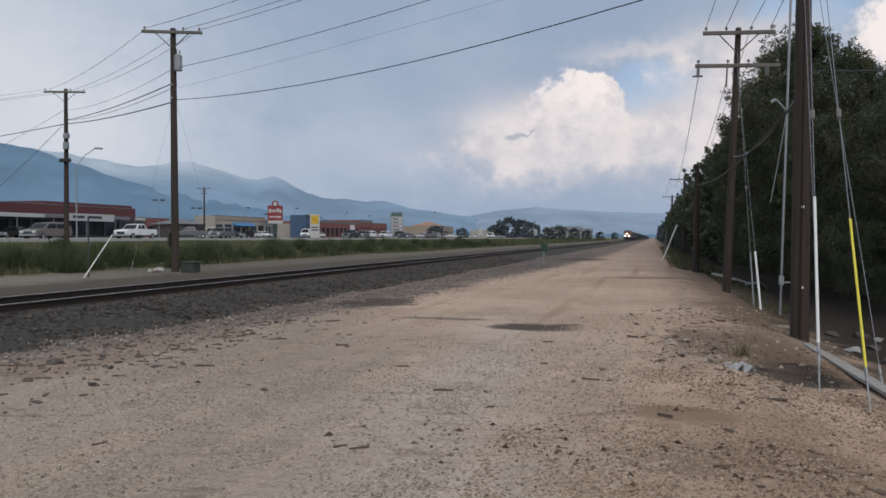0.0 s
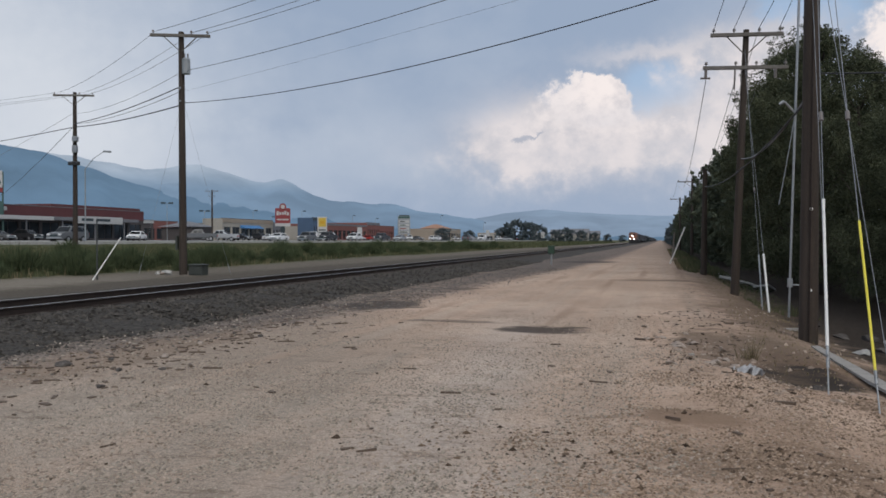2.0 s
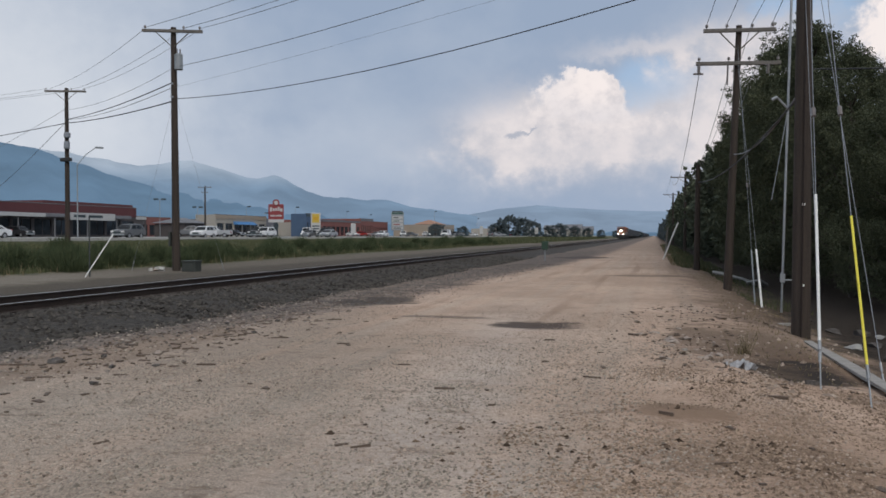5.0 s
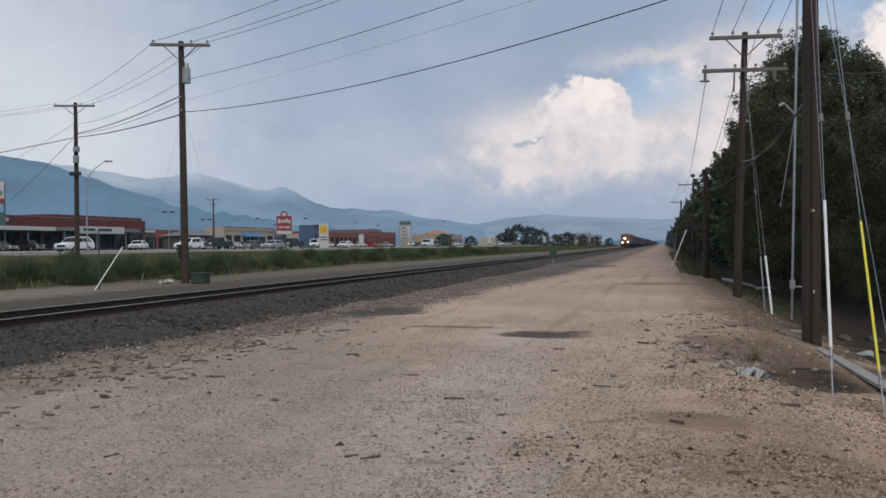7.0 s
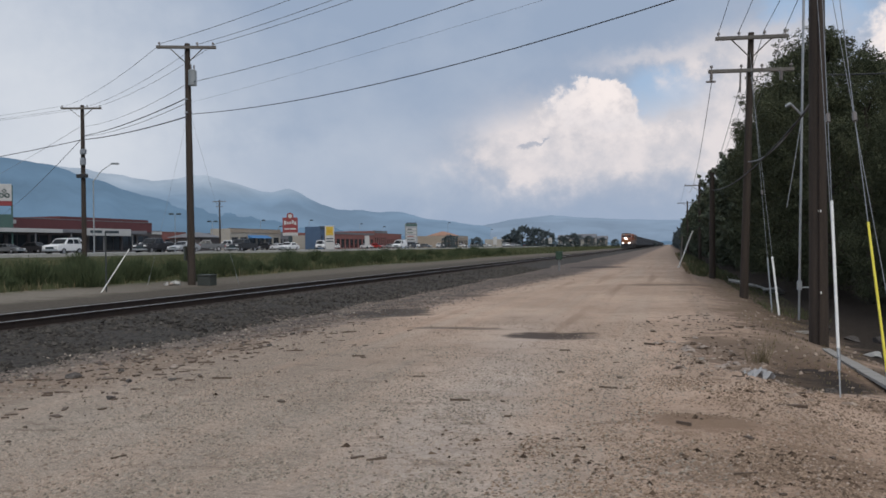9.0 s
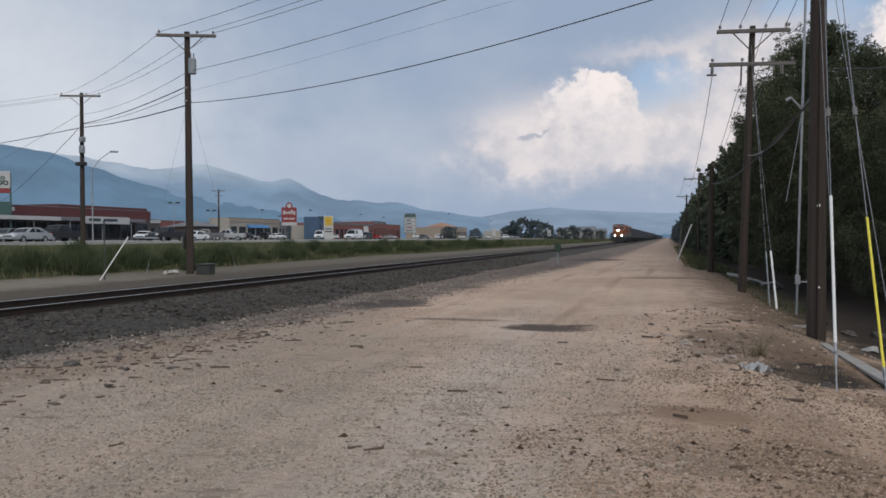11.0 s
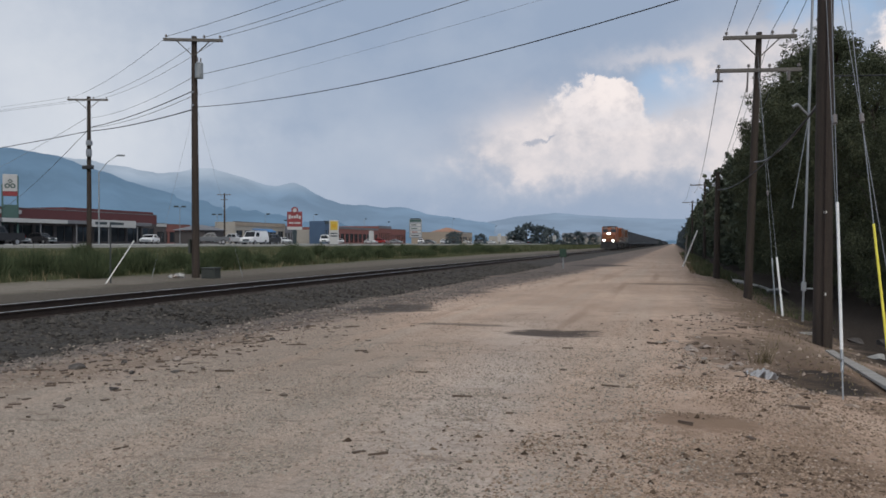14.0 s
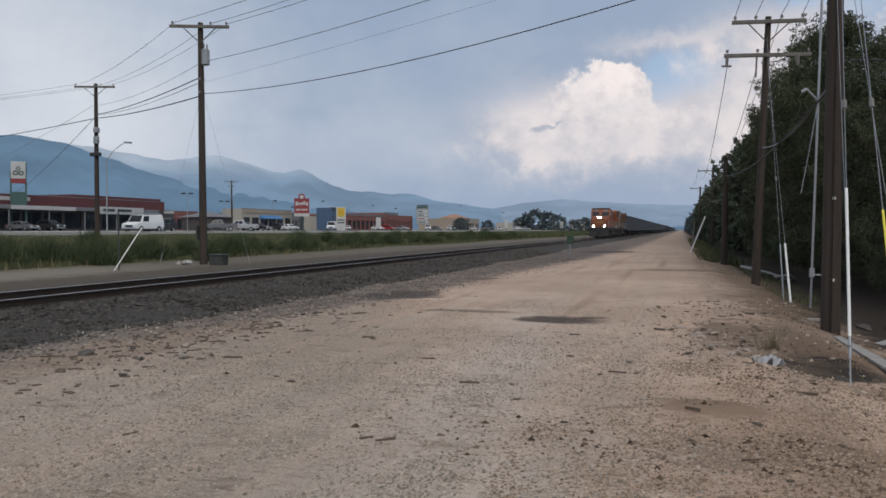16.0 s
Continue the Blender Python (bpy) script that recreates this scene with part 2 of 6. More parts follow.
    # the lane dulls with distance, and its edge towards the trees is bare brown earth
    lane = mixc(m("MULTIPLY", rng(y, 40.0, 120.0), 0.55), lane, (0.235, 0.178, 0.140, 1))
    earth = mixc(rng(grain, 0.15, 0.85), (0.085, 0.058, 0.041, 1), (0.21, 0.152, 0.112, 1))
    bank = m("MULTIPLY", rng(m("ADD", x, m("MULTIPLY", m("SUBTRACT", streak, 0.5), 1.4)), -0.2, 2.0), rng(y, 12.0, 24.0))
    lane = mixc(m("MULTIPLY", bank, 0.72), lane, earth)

    def stain(x0, y0, a, c_, base, tone, strength):
        """An old oily or tarred spot with a ragged rim."""
        dx = m("DIVIDE", m("SUBTRACT", m("ADD", sep.outputs[0], m("MULTIPLY", m("SUBTRACT", patch, 0.5), a * 1.5)), x0), a)
        dy = m("DIVIDE", m("SUBTRACT", m("ADD", y, m("MULTIPLY", m("SUBTRACT", streak, 0.5), c_ * 2.0)), y0), c_)
        r2 = m("ADD", m("MULTIPLY", dx, dx), m("MULTIPLY", dy, dy))
        return mixc(m("MULTIPLY", m("SUBTRACT", 1.0, rng(r2, 0.35, 1.1)), strength), base, tone)

    lane = stain(-2.1, 15.0, 0.95, 0.75, lane, (0.055, 0.042, 0.036, 1), 0.9)
    lane = stain(-4.1, 15.9, 1.3, 0.28, lane, (0.09, 0.07, 0.06, 1), 0.7)
    lane = stain(1.75, 11.6, 0.9, 1.1, lane, (0.034, 0.028, 0.024, 1), 0.97)
    lane = stain(1.3, 14.0, 1.3, 2.6, lane, (0.12, 0.086, 0.062, 1), 0.7)
    lane = stain(2.2, 20.0, 0.9, 5.0, lane, (0.14, 0.095, 0.065, 1), 0.6)
    lane = stain(-7.0, 62.0, 2.3, 34.0, lane, (0.14, 0.115, 0.097, 1), 0.75)
    lane = stain(0.25, 7.6, 0.55, 0.42, lane, (0.21, 0.14, 0.095, 1), 0.8)
    lane = stain(0.6, 6.4, 1.1, 0.55, lane, (0.15, 0.105, 0.074, 1), 0.5)
    lane = stain(-7.6, 10.5, 0.9, 4.0, lane, (0.20, 0.145, 0.105, 1), 0.6)
    lane = stain(0.3, 34.0, 2.6, 1.0, lane, (0.16, 0.115, 0.085, 1), 0.7)
    # Verge earth darkened under the tree row, its shade put into the colour.
    shaded_soil = mixc(rng(grain, 0.3, 0.7), (0.022, 0.0165, 0.0125, 1), (0.064, 0.049, 0.038, 1))
    c = mixc(rng(x, 2.0, 3.9), lane, shaded_soil)
    gravel = mixc(rng(grain, 0.3, 0.7), (0.038, 0.034, 0.03, 1), (0.11, 0.10, 0.086, 1))
    # gravel spilt from the ballast, which spreads over the lane farther along
    reach = m("ADD", m("MULTIPLY", rng(y, 9.0, 21.0), 1.8), m("MULTIPLY", rng(y, 26.0, 75.0), 2.3))
    spill = m("ADD", m("SUBTRACT", reach, x), m("MULTIPLY", m("SUBTRACT", streak, 0.5), 1.6))
    apron = mixc(rng(grain, 0.25, 0.75), (0.066, 0.053, 0.047, 1), (0.168, 0.140, 0.125, 1))
    c = mixc(m("MULTIPLY", rng(spill, 7.5, 9.0), m("ADD", 0.62, m("MULTIPLY", rng(patch, 0.38, 0.6), 0.36))), c, apron)
    c = stain(-6.9, 19.6, 1.25, 1.6, c, (0.055, 0.048, 0.042, 1), 0.85)
    c = stain(-5.2, 62.0, 2.4, 3.5, c, (0.07, 0.056, 0.048, 1), 0.8)
    c = stain(-6.6, 27.0, 0.9, 0.7, c, (0.09, 0.07, 0.058, 1), 0.7)
    c = mixc(rng(m("MULTIPLY", x, -1.0), 8.6, 10.4), c, gravel)
    sand = mixc(rng(grain, 0.3, 0.7), (0.062, 0.051, 0.039, 1), (0.118, 0.099, 0.077, 1))
    c = mixc(rng(m("MULTIPLY", x, -1.0), 15.0, 16.6), c, sand)
    silt = mixc(rng(grain, 0.3, 0.7), (0.145, 0.124, 0.098, 1), (0.25, 0.218, 0.175, 1))
    c = mixc(m("MULTIPLY", rng(m("MULTIPLY", x, -1.0), 17.8, 19.6), m("SUBTRACT", 1.0, m("MULTIPLY", rng(y, 23.0, 31.0), 0.55))), c, silt)
    turf = mixc(rng(patch, 0.3, 0.7), (0.04, 0.05, 0.026, 1), (0.13, 0.12, 0.065, 1))
    c = mixc(rng(m("MULTIPLY", x, -1.0), 21.2, 23.5), c, turf)
    lot = mixc(rng(patch, 0.3, 0.7), (0.20, 0.195, 0.19, 1), (0.30, 0.295, 0.29, 1))
    c = mixc(rng(m("MULTIPLY", sep.outputs[0], -1.0), 71, 74), c, lot)
    far = mixc(rng(noise_of(0.01), 0.4, 0.6), (0.06, 0.075, 0.04, 1), (0.13, 0.13, 0.08, 1))
    c = mixc(rng(m("MULTIPLY", sep.outputs[0], -1.0), 180, 230), c, far)
    Lk.new(c, b.inputs["Base Color"])
    b.inputs["Roughness"].default_value, b.inputs["Specular IOR Level"].default_value = 0.95, 0.15
    bp = N.new("ShaderNodeBump")
    bp.inputs["Strength"].default_value, bp.inputs["Distance"].default_value = 0.55, 0.015
    cells = []
    for s_ in (38, 95):
        vo = N.new("ShaderNodeTexVoronoi")
        vo.inputs["Scale"].default_value = s_
        Lk.new(tc.outputs["Object"], vo.inputs["Vector"])
        cells.append(m("SUBTRACT", 1.0, vo.outputs["Distance"]))
    Lk.new(m("ADD", m("MULTIPLY", cells[0], m("MULTIPLY", patch, 0.9)), m("ADD", m("MULTIPLY", cells[1], 0.35), m("MULTIPLY", speck, 0.3))), bp.inputs["Height"])
    Lk.new(bp.outputs[0], b.inputs["Normal"])
    return mat


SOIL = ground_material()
BALLAST = surface("ballast_stone", (0.021, 0.0185, 0.0165), (0.090, 0.082, 0.073), 9, 0.95, 0.9, fine=60, spread=0.16, spec=0.15)
STONE = surface("crushed_stone", (0.03, 0.026, 0.024), (0.16, 0.143, 0.13), 6, 0.95, 0.3, fine=50, spread=0.2, spec=0.15)
PALE_STONE = surface("pale_stone", (0.22, 0.178, 0.148), (0.47, 0.40, 0.345), 9, 0.95, 0.3, spec=0.15)
RUST = surface("rusty_steel", (0.02, 0.015, 0.013), (0.06, 0.043, 0.036), 4, 0.75, 0.2, 0.3)
RAILTOP = surface("worn_steel", (0.50, 0.49, 0.48), (0.70, 0.69, 0.68), 5, 0.3, 0.05, 1.0)
TIE = surface("creosoted_wood", (0.028, 0.022, 0.018), (0.085, 0.068, 0.055), 3, 0.9, 0.5, stretch=(1, 6, 6))
POLEWOOD = surface("weathered_pole_wood", (0.021, 0.0165, 0.0135), (0.074, 0.055, 0.043), 2.5, 0.85, 0.5, stretch=(5, 5, 0.35))
ARMWOOD = surface("grey_crossarm_wood", (0.09, 0.08, 0.072), (0.20, 0.185, 0.165), 3, 0.85, 0.4)
PORCELAIN = shade("porcelain", (0.16, 0.14, 0.13), 0.3)
GALV = surface("galvanised_steel", (0.25, 0.26, 0.27), (0.42, 0.43, 0.44), 6, 0.5, 0.05, 0.6)
GREYMETAL = shade("grey_painted_metal", (0.26, 0.28, 0.29), 0.5)
WIRE = shade("dark_cable", (0.032, 0.034, 0.04), 0.6)
WIREPALE = shade("weathered_conductor", (0.22, 0.23, 0.25), 0.6)
PEBBLE = leafy("pebble", (0.15, 0.112, 0.086), (0.49, 0.395, 0.318), 0.95, 0.25, 0.5)
PEBBLE_BROWN = leafy("brown_pebble", (0.09, 0.06, 0.042), (0.42, 0.312, 0.228), 0.95, 0.25, 0.7)
BALLAST_STONE = leafy("ballast_piece", (0.016, 0.014, 0.0125), (0.122, 0.111, 0.098), 0.95, 0.3, 0.8)
CLOD = leafy("dark_clod", (0.035, 0.024, 0.017), (0.17, 0.12, 0.085), 0.95)
SPILL = leafy("spilt_stone", (0.05, 0.041, 0.036), (0.23, 0.20, 0.178), 0.95, 0.3, 0.8)
PEBBLE_GREY = leafy("grey_pebble", (0.10, 0.084, 0.067), (0.45, 0.388, 0.318), 0.95, 0.25, 0.6)
WHITEPLASTIC = surface("white_plastic", (0.62, 0.61, 0.58), (0.84, 0.83, 0.80), 4, 0.5, 0.03)
YELLOWPLASTIC = surface("yellow_plastic", (0.62, 0.50, 0.03), (0.82, 0.72, 0.10), 4, 0.5, 0.03)
GREENBOX = surface("green_painted_steel", (0.022, 0.05, 0.034), (0.05, 0.09, 0.06), 4, 0.55, 0.1)
DARKBOX = surface("dark_cabinet_paint", (0.03, 0.034, 0.03), (0.06, 0.066, 0.058), 4, 0.6, 0.1)
BARK = surface("bark", (0.03, 0.024, 0.02), (0.085, 0.07, 0.055), 4, 0.9, 0.7, stretch=(4, 4, 0.7))
LEAF = leafy("elm_leaf", (0.04, 0.049, 0.033), (0.12, 0.13, 0.074), 0.9, 0.5, 0.9)
# Far copies of the leaf colour, paler and bluer with air haze painted in.
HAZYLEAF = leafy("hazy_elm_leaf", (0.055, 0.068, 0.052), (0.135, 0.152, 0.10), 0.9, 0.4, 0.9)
FARHAZELEAF = leafy("hazed_distant_leaf", (0.09, 0.115, 0.125), (0.15, 0.178, 0.182), 0.9)
WEED = leafy("weed_leaf", (0.052, 0.064, 0.033), (0.132, 0.137, 0.072), 0.8, 0.45, 0.35)
BUSH = leafy("bush_leaf", (0.046, 0.064, 0.033), (0.102, 0.122, 0.064), 0.9, 0.4, 1.5)
DRYWEED = leafy("dry_grass", (0.11, 0.09, 0.052), (0.26, 0.21, 0.125), 0.8)
CONCRETE = surface("concrete", (0.30, 0.29, 0.27), (0.46, 0.45, 0.42), 2, 0.9, 0.25)
ASPHALT = surface("asphalt", (0.19, 0.187, 0.183), (0.28, 0.277, 0.272), 0.6, 0.9, 0.25, fine=60)
LANEPAINT = surface("road_paint", (0.55, 0.53, 0.48), (0.75, 0.73, 0.68), 3, 0.7, 0.05)
ORANGE = surface("orange_enamel", (0.165, 0.058, 0.03), (0.27, 0.09, 0.042), 1.2, 0.45, 0.03)
LOCOBLACK = surface("black_enamel", (0.018, 0.018, 0.02), (0.045, 0.043, 0.042), 2, 0.55, 0.05)
YELLOWSTRIPE = shade("yellow_enamel", (0.72, 0.50, 0.06), 0.45)
GRIMED = surface("grimy_orange_enamel", (0.075, 0.045, 0.034), (0.16, 0.088, 0.062), 0.9, 0.6, 0.05)
EMBLEM = surface("faded_emblem_paint", (0.24, 0.11, 0.04), (0.36, 0.18, 0.06), 3, 0.5, 0.03)
# Black wagon paint lifted towards blue, with distance haze put into the colour.
COALCAR = surface("weathered_black_paint_hazed", (0.033, 0.039, 0.049), (0.074, 0.083, 0.099), 0.9, 0.7, 0.1)
COAL = surface("coal", (0.012, 0.012, 0.013), (0.04, 0.04, 0.042), 5, 0.6, 0.9)
HEADLIGHT = glowing("headlight_glow", (1.0, 0.93, 0.82), 22.0)
GLASS = glassy("dark_glass")
RUBBER = shade("rubber", (0.022, 0.022, 0.023), 0.8)
HUB = shade("wheel_hub", (0.38, 0.38, 0.39), 0.4, 0.7)
TAILRED = shade("red_lens", (0.35, 0.02, 0.02), 0.25)
LAMPCLEAR = shade("clear_lens", (0.72, 0.72, 0.70), 0.2)


# ---- mesh helpers ----
def box(bm, x0, x1, y0, y1, z0, z1):
    vs = [bm.verts.new((x, y, z)) for z in (z0, z1) for y in (y0, y1) for x in (x0, x1)]
    for f in ((0, 2, 3, 1), (4, 5, 7, 6), (0, 1, 5, 4), (2, 6, 7, 3), (0, 4, 6, 2), (1, 3, 7, 5)):
        bm.faces.new([vs[i] for i in f])
    return vs


def boxes(*dims, bevel=0.0):
    bm = bmesh.new()
    for d in dims:
        box(bm, *d)
    if bevel:
        bmesh.ops.bevel(bm, geom=bm.edges[:], offset=bevel, segments=1, affect="EDGES")
    return bm


def cyl(bm, p, q, r0, r1=None, n=10, caps=True):
    p, q = Vector(p), Vector(q)
    r1 = r0 if r1 is None else r1
    turn = (q - p).to_track_quat("Z", "Y")
    rings = []
    for c, r in ((p, r0), (q, r1)):
        rings.append([bm.verts.new(c + turn @ Vector((r * math.cos(k * math.tau / n), r * math.sin(k * math.tau / n), 0))) for k in range(n)])
    for k in range(n):
        f = bm.faces.new((rings[0][k], rings[0][(k + 1) % n], rings[1][(k + 1) % n], rings[1][k]))
        f.smooth = True
    if caps:
        for ring in (rings[0][::-1], rings[1]):
            bm.faces.new([bm.verts.new(w.co) for w in ring])
    return bm


def rods(*rs, n=8):
    bm = bmesh.new()
    for p, q, r in rs:
        cyl(bm, p, q, r, n=n)
    return bm


def tube(points, r, n=5):
    bm = bmesh.new()
    rings = []
    for i, p in enumerate(points):
        a, b = Vector(points[max(0, i - 1)]), Vector(points[min(len(points) - 1, i + 1)])
        turn = (b - a).to_track_quat("Z", "Y")
        rings.append([bm.verts.new(Vector(p) + turn @ Vector((r * math.cos(k * math.tau / n), r * math.sin(k * math.tau / n), 0))) for k in range(n)])
    for s, e in zip(rings, rings[1:]):
        for k in range(n):
            bm.faces.new((s[k], s[(k + 1) % n], e[(k + 1) % n], e[k])).smooth = True
    return bm


def prism(outline, x0, x1):
    """Side outline of (y, z) drawn out from x0 to x1."""
    bm = bmesh.new()
    a = [bm.verts.new((x0, y, z)) for y, z in outline]
    b = [bm.verts.new((x1, y, z)) for y, z in outline]
    n = len(outline)
    for k in range(n):
        bm.faces.new((a[k], a[(k + 1) % n], b[(k + 1) % n], b[k]))
    bm.faces.new(a[::-1]), bm.faces.new(b)
    bmesh.ops.recalc_face_normals(bm, faces=bm.faces[:])
    return bm


def mesh_of(name, bm, material):
    bmesh.ops.recalc_face_normals(bm, faces=bm.faces[:])
    me = bpy.data.meshes.new(name)
    bm.to_mesh(me)
    bm.free()
    me.materials.append(material)
    return me


def part(name, bm, material, parent, label=""):
    ob = new(name, mesh_of(name, bm, material))
    ob.parent = parent
    return tagged(ob, label)


def thing(name, label, category, at=None, group="", kind=""):
    ob = new(name)
    ob.empty_display_size = 0.2
    if at is not None:
        ob.matrix_basis = at
    return tagged(ob, label, category, group, kind)


def single(name, bm, material, label, category, at=None, group="", kind=""):
    ob = new(name, mesh_of(name, bm, material))
    if at is not None:
        ob.matrix_basis = at
    return tagged(ob, label, category, group, kind)


def from_arrays(name, verts, faces, material):
    me = bpy.data.meshes.new(name)
    verts, faces = np.asarray(verts, float), np.asarray(faces)
    me.from_pydata(verts.tolist(), [], faces.tolist())
    me.materials.append(material)
    me.update()
    return me


RNG = np.random.default_rng(11)


def leaf_quads(centres, size, rng=RNG, flat=0.6):
    """One small folded leaf blade a centre."""
    n = len(centres)
    a = rng.normal(size=(n, 3))
    a /= np.linalg.norm(a, axis=1)[:, None]
    b = np.cross(a, rng.normal(size=(n, 3)))
    b /= np.linalg.norm(b, axis=1)[:, None]
    s = size * rng.uniform(0.6, 1.3, (n, 1))
    v = np.stack([centres - a * s, centres + b * s * flat, centres + a * s, centres - b * s * flat], 1).reshape(-1, 3)
    return v, np.arange(4 * n).reshape(n, 4)


def rocks_mesh(name, centres, sizes, material, rng=RNG):
    """Many small angular stones."""
    base = np.array([(1, 0, 0), (-1, 0, 0), (0, 1, 0), (0, -1, 0), (0, 0, 1), (0, 0, -0.6)], float)
    tri = np.array([(0, 2, 4), (2, 1, 4), (1, 3, 4), (3, 0, 4), (2, 0, 5), (1, 2, 5), (3, 1, 5), (0, 3, 5)])
    n = len(centres)
    th = rng.uniform(0, math.tau, n)
    sc = np.asarray(sizes)[:, None] * rng.uniform(0.6, 1.3, (n, 3)) * np.array([1, 1, 0.65])
    p = base[None] * sc[:, None] + rng.normal(0, 0.16, (n, 6, 3)) * np.asarray(sizes)[:, None, None]
    c, s = np.cos(th)[:, None], np.sin(th)[:, None]
    x, y = p[:, :, 0] * c - p[:, :, 1] * s, p[:, :, 0] * s + p[:, :, 1] * c
    v = np.stack([x, y, p[:, :, 2]], 2) + np.asarray(centres)[:, None]
    f = tri[None] + 6 * np.arange(n)[:, None, None]
    return from_arrays(name, v.reshape(-1, 3), f.reshape(-1, 3), material)


# ---- the land ----
PROFILE = ((-4500, 6.0), (-400, 2.2), (-160, 1.75), (-80, 1.62), (-73.8, 1.58), (-72.5, 1.42), (-48.5, 1.28), (-47.0, 1.32), (-44, 1.2), (-38, 1.0), (-30, 0.62), (-24, 0.33),
           (-20, 0.22), (-14.5, 0.16), (-9, 0.0), (-4, 0.0), (1.0, 0.0), (2.2, -0.14), (3.2, -0.42), (5.0, -0.62), (9, -0.55), (30, -0.3), (4500, 0.0))


def height(x, y):
    z = float(np.interp(x, [p[0] for p in PROFILE], [p[1] for p in PROFILE]))
    if -9.5 < x < 6 and -10 < y < 120:
        z += 0.035 * (noise.noise((x * 0.35, y * 0.22, 0.3))) + 0.015 * noise.noise((x * 1.4, y * 1.1, 4))
        z += 0.22 * math.exp(-((x - 0.2) / 0.55) ** 2 - ((y - 7.65) / 0.4) ** 2) * 0.4        # low dirt hump
        z -= 0.16 * math.exp(-((x - 1.75) / 0.7) ** 2 - ((y - 11.3) / 0.8) ** 2)              # hollow by the verge
        z -= 0.05 * math.exp(-((x + 2.3) / 1.0) ** 2 - ((y - 15.0) / 0.6) ** 2)               # pothole
        z -= 0.05 * math.exp(-((x + 7.0) / 1.2) ** 2 - ((y - 19.3) / 1.0) ** 2)
        if 11.2 < y < 16.2 and x < 2.2:                                                      # washed-out lip beside the hollow
            q = x - (0.05 + (14.5 - y) * 0.19 + 0.18 * noise.noise((y * 1.7, 2, 5)))
            fade = min(1.0, (y - 11.2) / 0.8, (16.2 - y) / 1.2, max(0.0, (2.2 - x) / 1.2))
            z -= 0.11 * fade / (1.0 + math.exp(-q * 14.0))
    elif -47 < x < -20:
        z += 0.12 * noise.noise((x * 0.15, y * 0.06, 2.0))
    return z


def build_ground():
    xs = np.concatenate([[-4500, -2000, -1000, -400, -250, -160, -110, -80, -73.8, -72.5, -60, -48.5, -47], np.arange(-46, -20, 2.0),
                         np.arange(-20, -10, 1.0), np.arange(-10, 6.01, 0.25), [7, 9, 12, 16, 22, 30, 60, 150, 500, 1500, 4500]])
    ys = np.concatenate([[-400, -100, -40, -20, -10], np.arange(-5, 2, 1.0), np.arange(2, 24, 0.25), np.arange(24, 60, 0.75), np.arange(60, 120, 3),
                         np.arange(120, 400, 20), [400, 600, 900, 1400, 2200, 3200, 4800]])
    v = [(x, y, height(x, y)) for y in ys for x in xs]
    w = len(xs)
    f = [(j * w + i, j * w + i + 1, (j + 1) * w + i + 1, (j + 1) * w + i) for j in range(len(ys) - 1) for i in range(w - 1)]
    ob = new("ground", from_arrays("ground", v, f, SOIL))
    for p in ob.data.polygons:
        p.use_smooth = True
    return tagged(ob, "pinkish tan dirt lane with gravel, verges and grassland", "ground", kind="structure")


build_ground()

# ---- the track ----
TX, RAILZ = -12.5, 0.40


